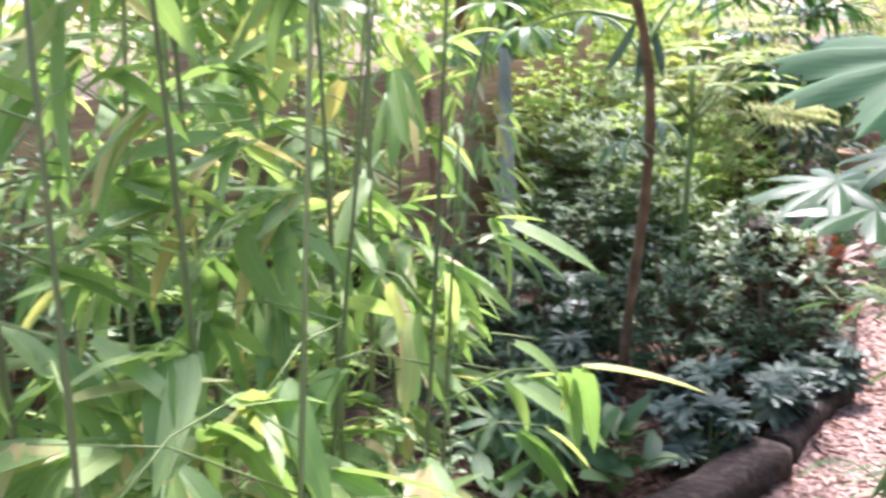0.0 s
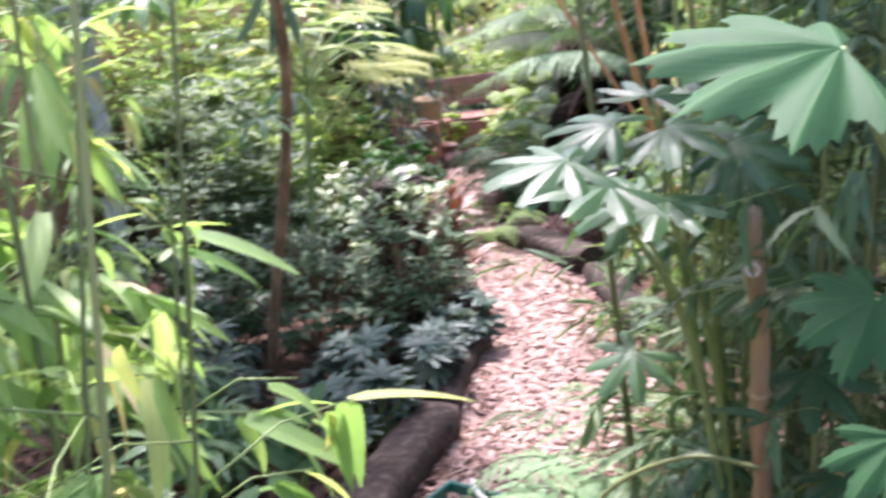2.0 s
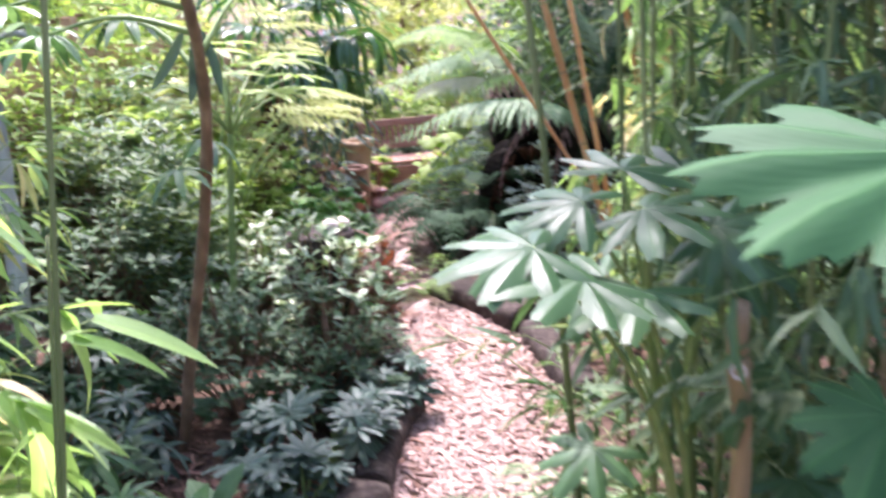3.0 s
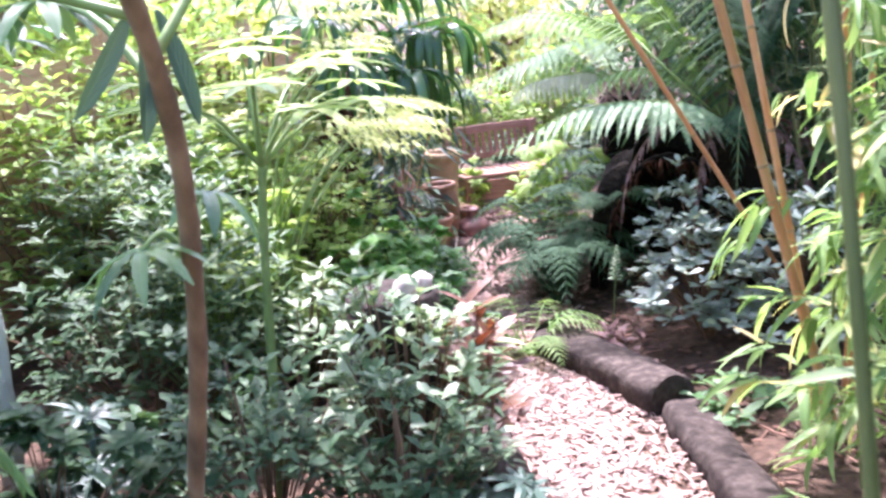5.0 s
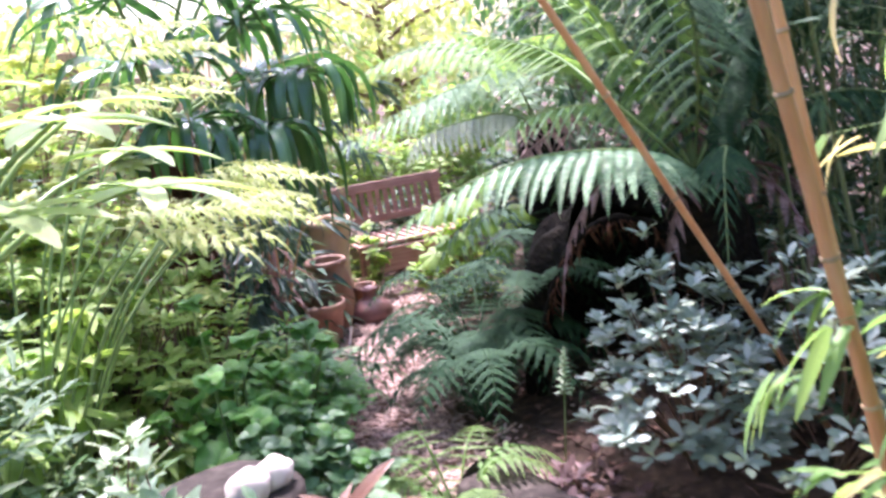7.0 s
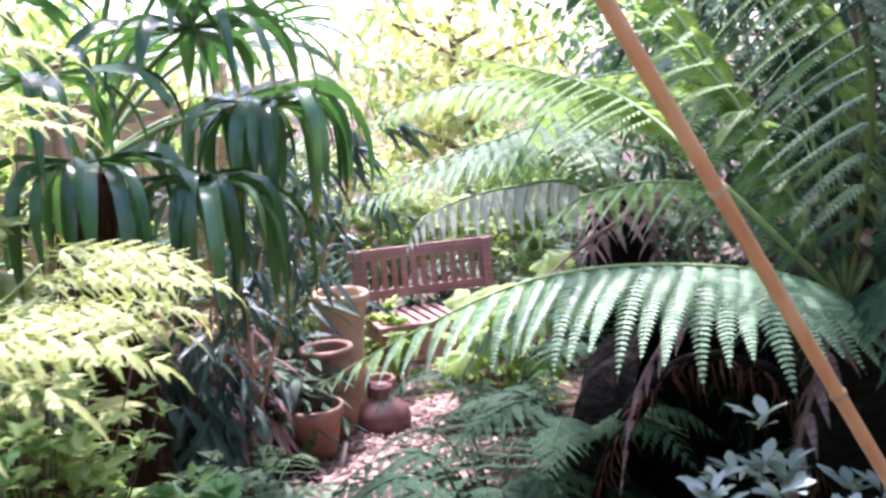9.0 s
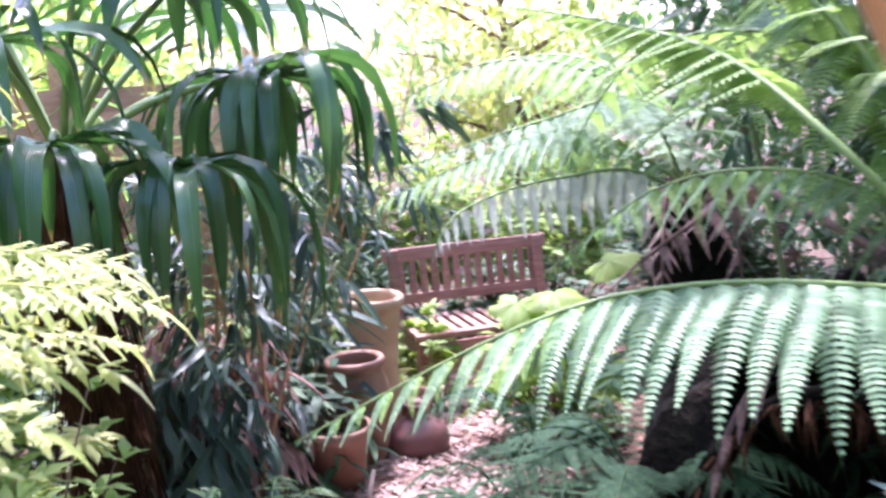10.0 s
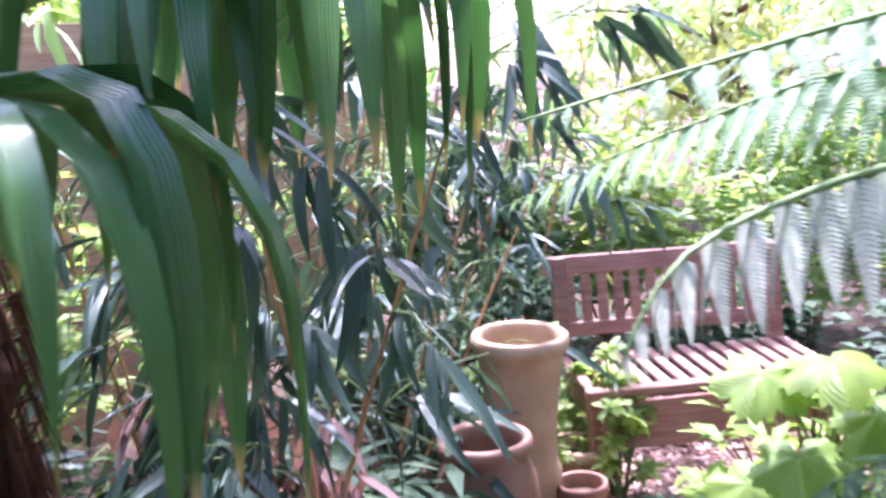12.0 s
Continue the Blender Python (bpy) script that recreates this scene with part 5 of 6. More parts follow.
shade_hollow()
# The dark green ferns have the crown's shade mixed into their colour.
fern_clump("fern", "dark green fern spreading at the foot of the tree fern", (3.2, 6.95), 12, 0.66, M_FERN_SHADED, 0.16, 0.55)
fern_clump("fern", "dark green fern set on the added near-black mound", (3.34, 6.74, 0.45), 8, 0.42, M_FERN_SHADED, 0.13, 0.35)
fern_clump("fern", "dark green fern in front of the hollow", (3.12, 6.85), 9, 0.6, M_FERN_SHADED, 0.15, 0.7)
fern_clump("fern", "dark green fern in front of the hollow", (3.0, 6.62), 9, 0.5, M_FERN_SHADED, 0.15, 0.65)
fern_clump("fern", "dark green fern by the path", (3.3, 7.2), 9, 0.55, M_FERN_SHADED, 0.12, 0.5)
fern_clump("fern", "light green fern arching over the end of the log", (2.5, 6.0), 8, 0.42, M_FERN_LIGHT, 0.11, 0.45)
fern_clump("fern", "withered red-brown fern fronds in the shade", (3.85, 6.2, 1.0), 9, 0.34, M_DEAD, 0.12, 0.35)
fern_clump("fern", "green fern under the palm", (2.32, 7.0), 9, 0.5, M_FERN, 0.10, 0.5)
fern_clump("fern", "green fern under the palm", (2.55, 7.45), 9, 0.48, M_FERN, 0.10, 0.5)
fern_clump("fern", "light green fern by the logs", (2.25, 6.3), 8, 0.36, M_FERN_LIGHT, 0.10, 0.4)
fern_clump("fern", "green fern beneath the big-leaved shrub", (1.35, 2.9), 9, 0.6, M_FERN, 0.13, 0.5)
fern_clump("fern", "soft green fern drooping over the path", (1.25, 2.55), 8, 0.6, M_FERN, 0.12, 0.55)
fern_clump("fern", "dark green fern before the black trunk", (3.95, 7.35), 12, 0.62, M_FERN_SHADED, 0.16, 0.85)
fern_clump("fern", "green fern beside the bench path", (3.75, 8.2), 8, 0.5, M_FERN_SHADED, 0.12, 0.5)


# ---- fan palm ----
def palm_segment(base, out, length, wide, fall, stiff, twist=0.0):
    """One long leaf segment: it runs outwards, then hangs."""
    pts, p = [], Vector(base)
    d = Vector(out).normalized()
    n = 9
    for i in range(n + 1):
        pts.append(p.copy())
        s = i / n
        pull = fall * max(0.0, (s - stiff)) * 2.2
        d = (d + Vector((0, 0, -1)) * pull * 0.42).normalized()
        p = p + d * length / n
    v, u = [], []
    ref = Vector(out).cross(Vector((0, 0, 1)))
    ref = ref.normalized() if ref.length > 1e-3 else Vector((1, 0, 0))
    for i, q in enumerate(pts):
        s = i / n
        w = wide * 0.5 * (0.35 + 0.65 * min(1, s * 3)) * (1 - max(0.0, (s - 0.55) / 0.45) ** 1.6) + 0.0008
        d = (pts[min(i + 1, n)] - pts[max(i - 1, 0)]).normalized()
        x = Matrix.Rotation(twist * s, 3, d) @ (ref - d * ref.dot(d)).normalized()
        nn = x.cross(d)
        for k in (-1, 0, 1):
            v.append(tuple(q + x * k * w + nn * abs(k) * w * 0.45))
            u.append((0.5 + 0.5 * k, s))
    f = [(i * 3 + k, i * 3 + k + 1, i * 3 + k + 4, i * 3 + k + 3) for i in range(n) for k in (0, 1)]
    return np.array(v), np.array(f), np.array(u)


def fan_leaf(parent, start, hub, way, face, length, count=26, spread=300, fall=1.0, stiff=0.3, wide=0.042):
    start, hub = Vector(start), Vector(hub)
    pts = smooth_line([start, start.lerp(hub, 0.5) + Vector((0, 0, 0.08 * (hub - start).length)), hub], 10)
    leaf = part("leaf", tube(pts, [0.013 - 0.0006 * i for i in range(10)], 7), M_STALK, parent)
    y = Vector(way).normalized()
    x = y.cross(Vector(face)).normalized()
    for k in range(count):
        a = radians(-spread / 2 + spread * k / (count - 1)) + uni(-0.1, 0.1)
        d = y * math.cos(a) + x * math.sin(a)
        L = length * (1 - 0.3 * abs(2 * k / (count - 1) - 1) ** 2) * uni(0.78, 1.12)
        part("segment", palm_segment(hub, d + Vector((0, 0, uni(-0.15, 0.15))), L, wide * uni(0.75, 1.15), fall * uni(0.6, 1.5), stiff * uni(0.5, 2.2), uni(-1.3, 1.3)), M_PALM, leaf)
    return leaf


def fan_palm(label, foot, top, r, fans):
    foot, top = Vector(foot), Vector(top)
    ob = thing("fan_palm", foot, label, "palm")
    pts = [foot.lerp(top, i / 24) for i in range(25)]
    part("trunk", tube(pts, [r * (1 + 0.1 * math.sin(i * 2.4)) for i in range(25)], 18, 0.45), M_FIBRE, ob, "shaggy brown fibrous trunk")
    tagged(part("fibre_hairs", join([tube([p, p + (o := ball_dir()) * 0.0 + Vector((math.cos(a), math.sin(a), 0.2)) * r * 1.25, p + Vector((math.cos(a), math.sin(a), -0.9)) * r * 1.6], [0.004, 0.003, 0.001], 3) for p in pts[2:] for a in RNG.uniform(0, 6.28, 30)]), M_FIBRE, ob), kind="stuff")
    for f in fans:
        fan_leaf(ob, top, *f)
    return ob


fan_palm("fan palm with drooping dark green leaves and a shaggy trunk", (2.2, 7.76, 0.0), (2.15, 7.7, 1.3), 0.095,
         [((2.40, 7.06, 1.305), (0.5, -0.8, 0.05), (0, 0.1, 1), 0.55, 22, 310, 5.0, 0.14, 0.054),
          ((2.66, 7.32, 1.49), (0.65, -0.7, 0.1), (0, 0.2, 1), 0.58, 22, 310, 4.2, 0.14, 0.05),
          ((2.13, 7.12, 1.37), (-0.3, -0.9, 0.05), (0, 0.2, 1), 0.55, 20, 300, 4.5, 0.15, 0.05),
          ((2.0, 7.3, 1.6), (-0.4, -0.9, 0.1), (0, 0.2, 1), 0.55, 22, 300, 2.0, 0.2, 0.045),
          ((2.45, 7.35, 1.72), (0.4, -0.8, 0.3), (0, 0.2, 1), 0.5, 26, 300, 1.5, 0.25, 0.043),
          ((2.62, 7.7, 1.5), (0.95, -0.1, 0.15), (0, 0, 1), 0.6, 26, 290, 2.6, 0.2, 0.042),
          ((2.62, 7.95, 1.7), (0.8, 0.5, 0.3), (0, 0, 1), 0.6, 24, 290, 1.0, 0.3, 0.04),
          ((1.9, 7.0, 1.85), (-0.2, -0.9, 0.5), (0, 0.3, 1), 0.6, 24, 290, 0.9, 0.35, 0.04),
          ((2.3, 7.2, 2.05), (0.2, -0.5, 0.9), (0, -0.8, 0.6), 0.62, 26, 300, 0.5, 0.5, 0.04),
          ((2.55, 7.6, 2.05), (0.6, -0.1, 0.9), (-0.8, -0.3, 0.6), 0.6, 26, 300, 0.5, 0.5, 0.04),
          ((1.9, 8.0, 1.95), (-0.5, 0.5, 0.8), (0.4, -0.5, 0.6), 0.6, 24, 290, 0.6, 0.4, 0.04)])

# bamboo and small palms behind the pots
bamboo("bamboo_clump", "low bamboo with orange canes and drooping dark leaves", [(2.6, 8.0), (2.72, 8.15), (2.5, 8.15), (2.75, 8.5), (2.85, 8.7), (2.6, 8.65), (2.95, 8.95), (2.7, 8.9), (3.05, 9.2), (2.85, 9.25), (2.5, 8.35), (2.65, 8.2), (2.4, 8.6)],
       M_CULM_GOLD, M_BLUE, 1.35, 0.007, 0.18, 0.026, 20, 5, 150, 0.25, 0.1, bias=(0.12, 0.05, 0), droop=0.6)
bamboo("bamboo_clump", "taller golden-caned bamboo behind the palm", [(2.55, 9.4), (2.9, 9.8), (3.2, 10.1), (3.4, 10.4), (2.3, 9.1), (3.0, 10.3), (3.6, 10.2)],
       M_CULM_GOLD, M_BAMBOO, 2.3, 0.009, 0.2, 0.03, 36, 5, 20, 0.15, 0.15, bias=(0.1, 0, 0))
shrub("fresh_shrub", "light green leafy shrub behind the chimney pot", (3.45, 9.2), (0.32, 0.22, 0.72), FIVE, M_LIME, 200, 0.085, limit=70, stem_mat=M_STALK, whorl=4)
shrub("fresh_shrub", "light green shrub in front of the bench", (3.66, 9.02), (0.24, 0.15, 0.58), FIVE, M_LIME, 110, 0.07, limit=110, stem_mat=M_STALK, whorl=4)
shrub("dark_shrub", "dark shrub behind the pots", (3.05, 9.45), (0.4, 0.35, 0.75), LANCE, M_DARK, 700, 0.13, limit=100)
shrub("dark_shrub", "brown withered leaves among the bamboo", (2.55, 8.3), (0.4, 0.4, 0.9), LANCE, M_DEAD, 420, 0.2, limit=60, hang=1.5)
shrub("dark_shrub", "dark drooping leaves at the palm's foot", (2.48, 8.05), (0.3, 0.25, 0.85), LANCE, M_BLUE, 260, 0.2, limit=40, hang=1.4)
shrub("dark_shrub", "dark hanging leaves beside the pots", (2.85, 8.35), (0.3, 0.3, 0.6), LANCE, M_DARK, 320, 0.17, limit=70, hang=0.5)
stalked("broad_leaf_plant", "large soft lime green rounded leaves", (3.9, 8.15),
        [((3.66, 8.12, 0.62), (-0.5, -0.6, -0.3), (-0.4, -0.7, 1), 0.13), ((3.78, 8.05, 0.66), (-0.2, -0.7, -0.1), (-0.3, -0.7, 1), 0.14), ((3.7, 8.03, 0.46), (-0.3, -0.7, -0.3), (-0.4, -0.7, 1), 0.13), ((3.85, 7.98, 0.55), (0.1, -0.8, -0.2), (-0.2, -0.8, 1), 0.14),
         ((3.98, 8.0, 0.76), (0.2, -0.6, 0), (-0.2, -0.7, 1), 0.13), ((3.9, 7.9, 0.4), (0.0, -0.8, -0.3), (-0.3, -0.8, 1), 0.13), ((3.62, 8.1, 0.38), (-0.7, -0.3, -0.4), (-0.6, -0.6, 1), 0.11), ((4.0, 7.85, 0.58), (0.3, -0.7, -0.1), (-0.2, -0.8, 1), 0.14)],
        [lobed(5, 0.22, 330, 0.06, 0.3, 0.06, 8, 12), lobed(5, 0.25, 320, 0.06, 0.4, 0.06, 8, 13)], M_ACID, "plant", M_STALK, 0.006)
shrub("lime_shrub", "bright lime green shrub below the silver fronds", (3.9, 8.35), (0.34, 0.3, 0.7), OVAL, M_ACID, 420, 0.1, limit=70)


# ---- pots ----
def pot(name, label, at, profile, mat, tilt=0.0, soil=None):
    z = hump(*at)
    ob = thing(name, (*at, z), label, "pot", "terracotta pots")
    m = pose(at[0], at[1], z - 0.005, tilt, tilt * 0.4, uni(0, 360))
    part("pot_body", lathe(profile, 48, 0.012, at[0]), mat, ob, "", m)
    if soil:
        part("soil", lathe([(0.001, soil[1] + 0.012), (soil[0] * 0.5, soil[1] + 0.008), (soil[0], soil[1])], 24, 0.1), M_SOIL, ob, "dark potting soil", m)
    return ob


pot("chimney_pot", "tall buff terracotta chimney pot with a rolled rim", (3.30, 8.84),
    [(0.0, 0.0), (0.118, 0.0), (0.122, 0.02), (0.112, 0.06), (0.105, 0.16), (0.112, 0.19), (0.113, 0.21), (0.100, 0.235), (0.098, 0.30), (0.104, 0.42), (0.115, 0.52), (0.121, 0.555), (0.131, 0.565), (0.137, 0.585), (0.134, 0.605), (0.124, 0.612), (0.114, 0.604), (0.108, 0.58), (0.092, 0.45), (0.085, 0.30)], M_TERRA_PALE, 1.5, (0.087, 0.36))
pot("urn", "rounded brown terracotta urn with a thick rim", (3.14, 8.52),
    [(0.0, 0.0), (0.085, 0.0), (0.10, 0.03), (0.125, 0.13), (0.135, 0.24), (0.125, 0.33), (0.108, 0.375), (0.106, 0.39), (0.118, 0.40), (0.122, 0.415), (0.117, 0.43), (0.104, 0.432), (0.096, 0.42), (0.095, 0.39), (0.11, 0.33), (0.118, 0.25)], M_TERRA, 1.0, (0.117, 0.26))
pot("flower_pot", "small buff flower pot with a rolled rim", (3.55, 9.1),
    [(0.0, 0.0), (0.062, 0.0), (0.066, 0.01), (0.088, 0.17), (0.098, 0.175), (0.100, 0.20), (0.096, 0.215), (0.086, 0.215), (0.082, 0.18), (0.076, 0.12)], M_TERRA_PALE, 0.5, (0.08, 0.165))
pot("clay_bottle", "squat plum-brown clay jar with a narrow neck", (3.37, 8.5),
    [(0.0, 0.0), (0.10, 0.0), (0.125, 0.03), (0.13, 0.075), (0.11, 0.115), (0.065, 0.145), (0.042, 0.155), (0.038, 0.175), (0.046, 0.20), (0.051, 0.212), (0.044, 0.215), (0.034, 0.18), (0.034, 0.15), (0.05, 0.13)], M_TERRA_DARK, 0.5, None)
pot("flower_pot", "little dark terracotta pot standing beside the chimney pot", (3.46, 8.78),
    [(0.0, 0.0), (0.05, 0.0), (0.053, 0.01), (0.066, 0.13), (0.073, 0.135), (0.075, 0.165), (0.071, 0.175), (0.063, 0.172), (0.06, 0.13), (0.055, 0.08)], M_TERRA, 0.5, (0.06, 0.13))
pot("flower_pot", "dark terracotta pot half hidden by leaves", (2.98, 8.28),
    [(0.0, 0.0), (0.09, 0.0), (0.12, 0.2), (0.132, 0.21), (0.134, 0.25), (0.12, 0.252), (0.112, 0.2), (0.1, 0.1)], M_TERRA, 0.5, (0.11, 0.19))


def plant_tag(at, h, lean):
    ob = thing("plant_tag", (*at, hump(*at)), "white plastic plant label stuck in the soil", "plant label")
    part("tag_body", box(0.018, 0.0015, h, 0.0005), M_WHITEPLASTIC, ob, "", pose(*at, hump(*at) + h / 2 - 0.01, lean, 8, 20), False)


plant_tag((3.05, 8.1), 0.13, 10)


# ---- bench ----
def bench(at, yaw, length=0.92):
    z = hump(at[0], at[1])
    ob = thing("bench", (at[0], at[1], z), "small reddish-brown slatted timber garden bench", "bench")
    base = pose(at[0], at[1], z, 0, 0, yaw)

    def piece(name, sx, sy, sz, x, y, zz, rx=0.0, label=""):
        part(name, box(sx, sy, sz, 0.004), M_BENCH, ob, label, base @ pose(x, y, zz, rx, 0, 0), False)

    seat, top, deep, h = 0.455, 0.79, 0.42, length / 2
    for s in (-1, 1):
        piece("leg", 0.05, 0.05, seat, s * (h - 0.04), -deep + 0.03, seat / 2)
        piece("back_leg", 0.05, 0.05, seat, s * (h - 0.04), 0.0, seat / 2)
        piece("back_post", 0.05, 0.045, top - seat + 0.02, s * (h - 0.04), 0.025, seat + (top - seat) / 2, -9)
        piece("side_rail", 0.03, deep - 0.06, 0.06, s * (h - 0.04), -deep / 2 + 0.01, seat - 0.06)
    piece("front_rail", length - 0.1, 0.028, 0.15, 0, -deep + 0.012, seat - 0.1)
    piece("seat_edge", length, 0.045, 0.028, 0, -deep, seat + 0.012)
    n = round(length / 0.062)
    for i in range(n):
        piece("seat_slat", 0.036, deep - 0.05, 0.018, -h + 0.03 + i * (length - 0.06) / (n - 1), -deep / 2 + 0.012, seat + 0.01)
    piece("top_rail", length + 0.02, 0.034, 0.065, 0, 0.052, top - 0.02, -9)
    piece("lower_rail", length - 0.1, 0.03, 0.05, 0, 0.012, seat + 0.10, -9)
    k = round(length / 0.066)
    for i in range(k):
        piece("back_slat", 0.034, 0.016, top - seat - 0.13, -h + 0.075 + i * (length - 0.15) / (k - 1), 0.028, seat + 0.10 + (top - seat - 0.13) / 2, -9)
    return ob


bench((3.99, 9.41), -2.5, 0.84)


shrub("dark_shrub", "dark shaded shrub close behind the bench", (3.55, 9.95), (0.45, 0.25, 0.85), LANCE, M_DARK, 700, 0.14, limit=40)
shrub("dark_shrub", "dark shaded shrub close behind the bench", (4.45, 10.0), (0.55, 0.25, 0.8), OVAL, M_DARK, 900, 0.1, limit=40)


# ---- small things by the path ----
def tool_tray():
    ob = thing("garden_tray", (0.98, 3.12, hump(0.98, 3.12)), "small dark green plastic tray frame lying on the chips", "tray")
    base = pose(0.98, 3.12, hump(0.98, 3.12) + 0.03, 0, 0, 32)
    for x, y, sx, sy in ((0, 0.16, 0.17, 0.018), (0, -0.16, 0.17, 0.018), (0.085, 0, 0.018, 0.338), (-0.085, 0, 0.018, 0.338)):
        part("rim", box(sx, sy, 0.05, 0.005), M_GREENPLASTIC, ob, "", base @ pose(x, y, 0), False)
    w = new("cord", data_mesh("cord", *tube(smooth_line([(1.03, 3.25, 0.06), (1.0, 3.15, 0.075), (1.01, 3.05, 0.05), (0.94, 2.95, 0.045)], 16), 0.009, 8), M_WHITEPLASTIC))
    tagged(w, "short white plastic hook lying across the tray", "hook")


tool_tray()
hose = new("stem", data_mesh("stem", *tube(smooth_line([(1.05, 1.75, 0.55), (0.98, 1.68, 0.72), (0.96, 1.62, 0.62), (0.95, 1.6, 0.3), (0.95, 1.6, 0.0)], 20), 0.006, 8), M_PALE))
tagged(hose, "pale curved plant stem hooked over near the ground", "stem")
runner = new("stem", data_mesh("stem", *tube(smooth_line([(1.2, 2.02, 0.62), (1.1, 2.15, 0.62), (0.98, 2.3, 0.5), (0.93, 2.38, 0.3), (0.92, 2.4, 0.02)], 20), 0.006, 8), M_CULM_GREEN))
tagged(runner, "yellow-green arching runner stem", "stem")


# ---- background: trees and hedging round the garden ----
def tree(label, at, height, crown, mat, count, leaf, low=0.35, trunk_r=0.09):
    ob = thing("tree", (*at, 0.0), label, "tree", "trees round the garden")
    foot = Vector((*at, -0.05))
    top = foot + Vector((uni(-0.2, 0.2), uni(-0.2, 0.2), height * 0.8))
    part("trunk", tube(smooth_line([foot, foot.lerp(top, 0.5) + Vector((uni(-0.1, 0.1), uni(-0.1, 0.1), 0)), top], 14), [trunk_r * (1 - 0.05 * i) for i in range(14)], 10, 0.2), M_BARK, ob)
    limbs, ms = [], []
    for i in range(16):
        s = low + (0.95 - low) * i / 15
        p = foot.lerp(top, s)
        a = i * 2.4
        e = p + Vector((math.cos(a) * crown, math.sin(a) * crown, 0.3 * crown)) * uni(0.6, 1.0)
        limbs.append(tube([p, p.lerp(e, 0.5) + Vector((0, 0, 0.08)), e], [trunk_r * 0.4, trunk_r * 0.25, trunk_r * 0.08], 6))
        for k in range(count // 16):
            q = p.lerp(e, uni(0.2, 1.05)) + ball_dir() * crown * 0.42 * uni(0.1, 1.0)
            ms.append(aim(q, ball_dir() + Vector((0, 0, -0.25)), Vector((0, 0, 1)) + ball_dir() * 0.7, leaf * uni(0.6, 1.2)))
    tagged(part("limb_mass", join(limbs), M_BARK, ob), kind="stuff")
    tagged(part("crown", scattered([blade(1, 0.42, 2, 0.2, 0.25, 0.45), blade(1, 0.5, 2, 0.1, 0.2, 0.5)], ms), mat, ob), kind="stuff")
    return ob


tree("leafy tree with light green foliage behind the fence", (-1.6, 7.4), 4.2, 1.5, M_LIME, 5200, 0.13)
tree("leafy tree with light green foliage behind the fence", (0.3, 9.4), 3.3, 1.4, M_LIME, 4200, 0.13)
tree("leafy tree with light green foliage behind the fence", (1.2, 11.6), 2.9, 1.4, M_LIME, 3600, 0.14)
tree("leafy tree with yellow-green foliage beyond the bench", (6.4, 14.0), 2.8, 1.5, M_YELLOW, 3600, 0.15, 0.15)
tree("leafy tree with light green foliage beyond the bench", (2.6, 14.6), 2.4, 1.4, M_LIME, 3600, 0.15, 0.15)
tree("leafy tree with mid-green foliage beside the bench", (6.6, 10.6), 4.2, 1.5, M_GREEN, 5200, 0.13, 0.1)
tree("dark leafy tree behind the tree ferns", (6.0, 8.0), 4.2, 1.5, M_DARK, 5600, 0.12, 0.08)
# Added canopy: the crown stays above view and shades the tree ferns.
tree("slender dark leafy tree added above view to shade the tree ferns", (4.95, 7.2), 4.4, 1.35, M_DARK, 4600, 0.12, 0.55, 0.045)
tree("dark leafy tree behind the thicket", (6.4, 5.4), 4.4, 1.6, M_DARK, 5600, 0.12, 0.08)
tree("dark leafy tree at the garden's edge", (5.0, 1.4), 4.6, 1.7, M_DARK, 5000, 0.13, 0.08)
tree("leafy tree with mid-green foliage at the garden's edge", (-3.2, 3.0), 4.4, 1.6, M_GREEN, 4600, 0.13, 0.08)
tree("leafy tree with mid-green foliage behind the path's start", (-2.4, -2.4), 4.4, 1.6, M_GREEN, 4000, 0.13, 0.08)
tree("leafy tree with mid-green foliage behind the path's start", (2.6, -2.2), 4.4, 1.6, M_GREEN, 4000, 0.13, 0.08)
shrub("hedge_shrub", "bright yellow-green shrub behind the bench", (4.3, 11.0), (0.8, 0.6, 1.45), OVAL, M_LIME, 2600, 0.11, limit=40)
shrub("hedge_shrub", "bright yellow-green shrub behind the bench", (5.2, 10.6), (0.8, 0.6, 1.5), OVAL, M_LIME, 2600, 0.11, limit=40)
shrub("hedge_shrub", "fresh green shrub behind the bench", (3.6, 10.9), (0.7, 0.6, 1.5), LANCE, M_GREEN, 2200, 0.16, limit=40)
shrub("hedge_shrub", "dark shrub beside the tree ferns", (5.0, 8.9), (0.7, 0.6, 1.3), OVAL, M_DARK, 2200, 0.10, limit=40)
shrub("hedge_shrub", "dark shrub behind the hollow", (4.7, 6.9), (0.8, 0.7, 1.5), OVAL, M_DARK, 2600, 0.09, limit=40)
shrub("hedge_shrub", "dark shrub under the canes", (3.9, 5.3), (0.6, 0.5, 0.9), OVAL, M_DARK, 1600, 0.08, limit=40)
shrub("hedge_shrub", "fresh green shrub at the fence foot", (1.7, 8.5), (0.6, 0.6, 1.2), OVAL, M_GREEN, 1800, 0.09, limit=40)


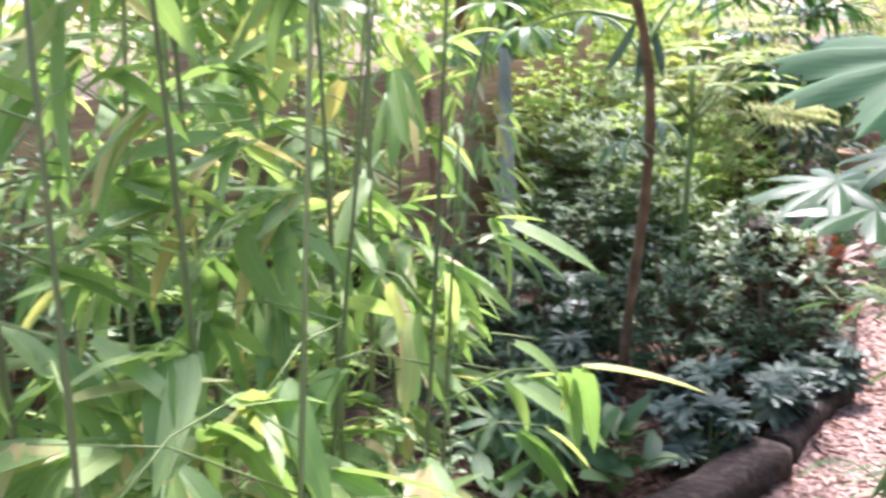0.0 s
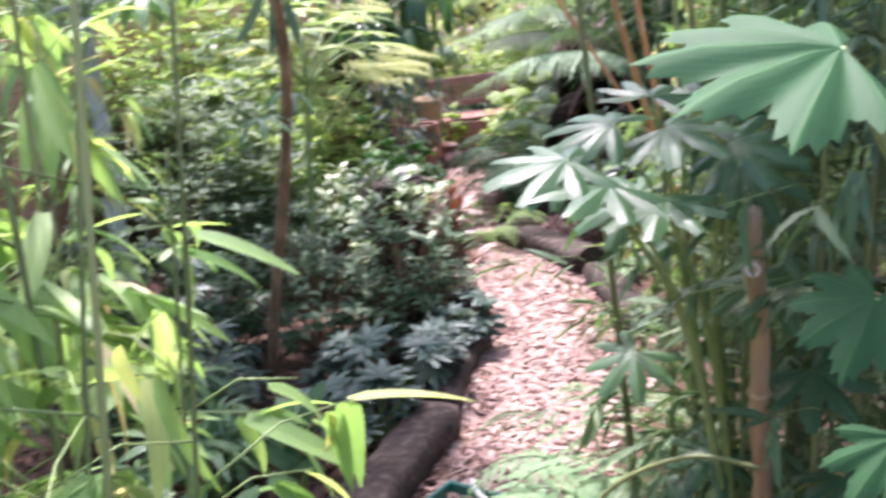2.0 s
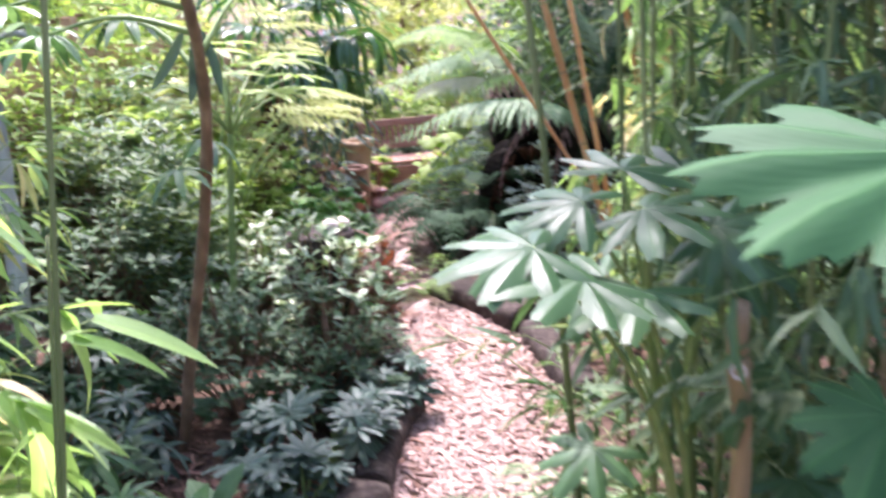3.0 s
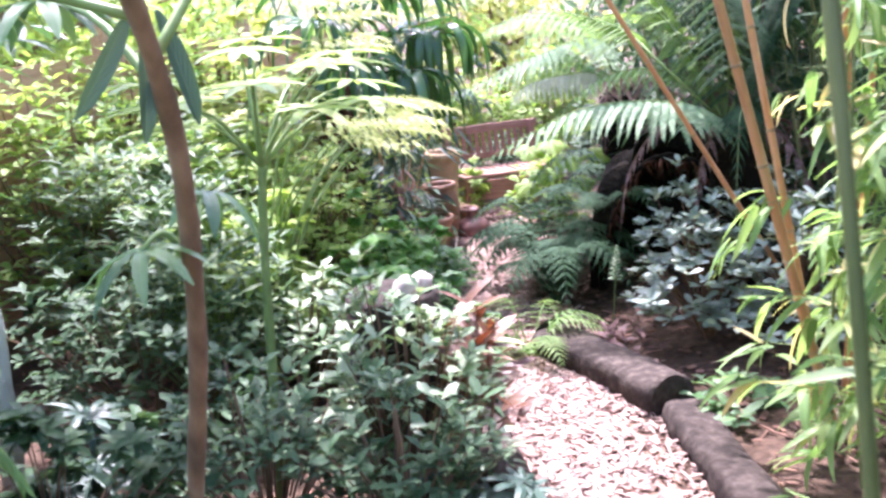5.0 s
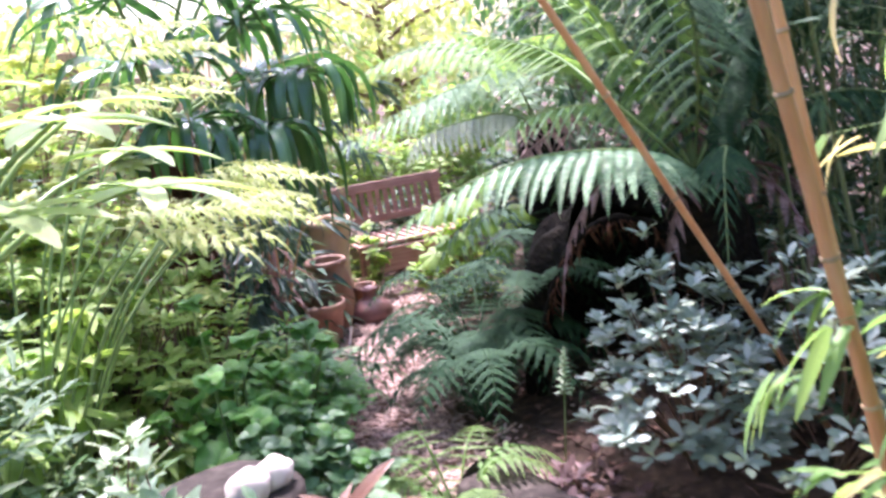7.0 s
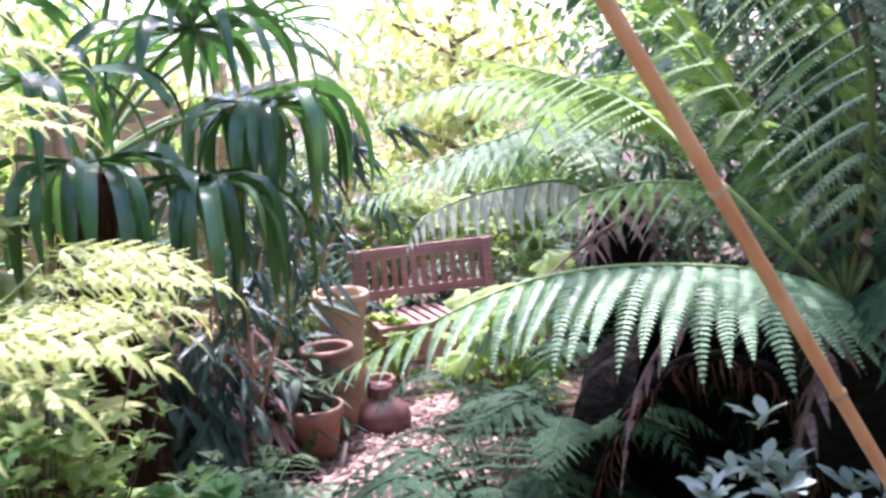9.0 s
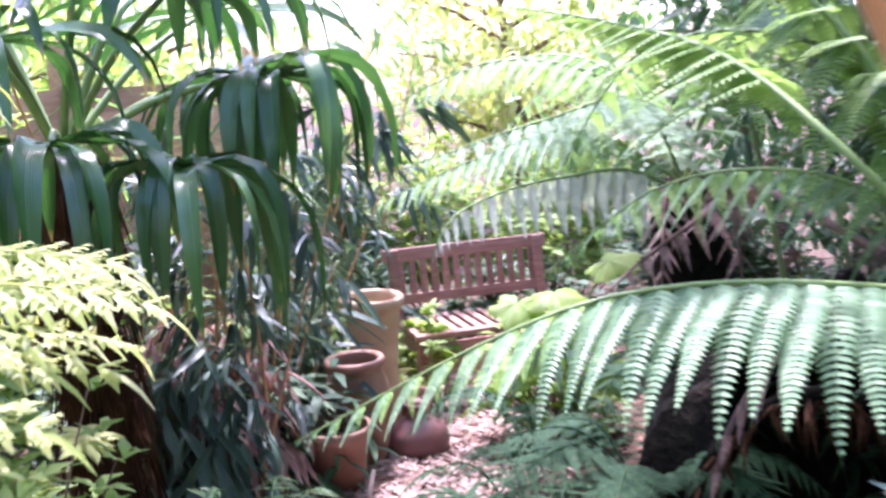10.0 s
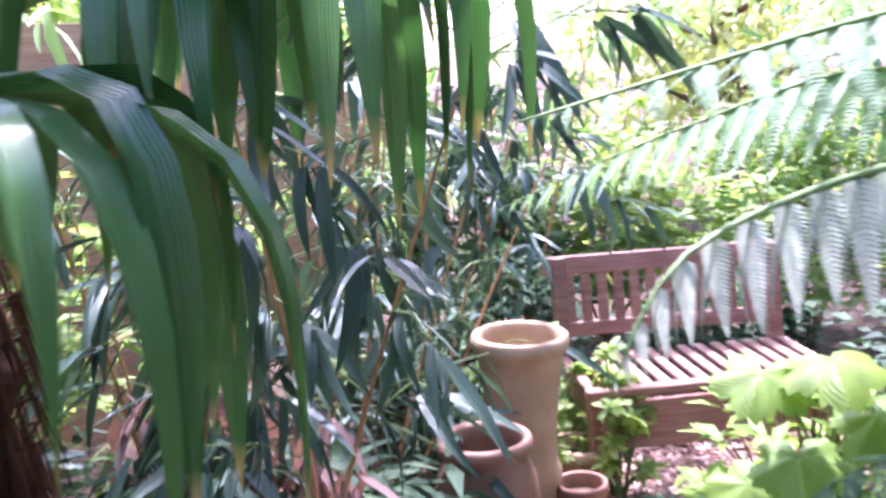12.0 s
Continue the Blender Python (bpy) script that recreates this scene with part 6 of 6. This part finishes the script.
# ---- woodchips and litter ----
def chip_shape(l, w, t, bend):
    v = []
    for i, x in enumerate((-0.5, 0.0, 0.5)):
        ww = w * (0.75 if i == 0 else 1.0 if i == 1 else 0.6)
        z = bend * (1 - abs(x) * 2) * l
        for y, dz in ((-0.5, 0), (0.5, 0), (0.5, t), (-0.5, t)):
            v.append((x * l, y * ww, z + dz))
    f = []
    for i in range(2):
        for k in range(4):
            a, b = i * 4 + k, i * 4 + (k + 1) % 4
            f.append((a, a + 4, b + 4, b))
    f += [(0, 1, 2, 3), (11, 10, 9, 8)]
    return np.array(v), np.array(f), np.zeros((12, 2))


CHIPS = [chip_shape(0.05, 0.016, 0.004, 0.08), chip_shape(0.035, 0.02, 0.004, -0.06), chip_shape(0.07, 0.010, 0.004, 0.05), chip_shape(0.028, 0.014, 0.005, 0.0)]


def strewn(n, pick, lift=0.006):
    ms = []
    while len(ms) < n:
        x, y = pick()
        ms.append(Matrix.Translation((x, y, hump(x, y) + lift + uni(0, 0.012))) @ Euler((uni(-0.4, 0.4), uni(-0.4, 0.4), uni(0, 6.28))).to_matrix().to_4x4() @ Matrix.Scale(uni(0.6, 1.35), 4))
    return ms


LINE = smooth_line([(x, y, 0) for x, y in WAY], 160)


def on_path(lo, hi):
    def pick():
        i = int(uni(lo, hi) * 158)
        p, d = LINE[i].lerp(LINE[i + 1], uni(0, 1)), (LINE[i + 1] - LINE[i]).normalized()
        off = RNG.normal(0, 0.19) * (1 + 0.8 * max(0.0, (p.y - 8.3) / 1.2))
        return p.x - d.y * off, p.y + d.x * off
    return pick


def strew(parent, name, stuff_name, near, far, mat):
    meshes = [data_mesh(name, *s, mat, False) for s in CHIPS]
    for i, m in enumerate(near):
        part(name, meshes[i % 4], mat, parent, "", m)
    ob = part(stuff_name, scattered(CHIPS, far), mat, parent, smooth=False)
    tagged(ob, kind="stuff")


strew(path, "woodchip", "woodchips", strewn(120, on_path(0.42, 0.62), 0.014), strewn(15000, on_path(0.2, 0.99)), M_CHIP)
bed = lambda: (uni(-1.2, 5.2), uni(0.8, 10.2))
patch = lambda: (0.45 + RNG.normal(0, 0.4), 3.75 + RNG.normal(0, 0.3))
front = lambda: (4.0 + RNG.normal(0, 0.45), 9.1 + RNG.normal(0, 0.35))
strew(ground, "bark_piece", "bark_litter", strewn(70, patch, 0.01), strewn(9000, bed) + strewn(1500, patch) + strewn(2200, front), M_LITTER)
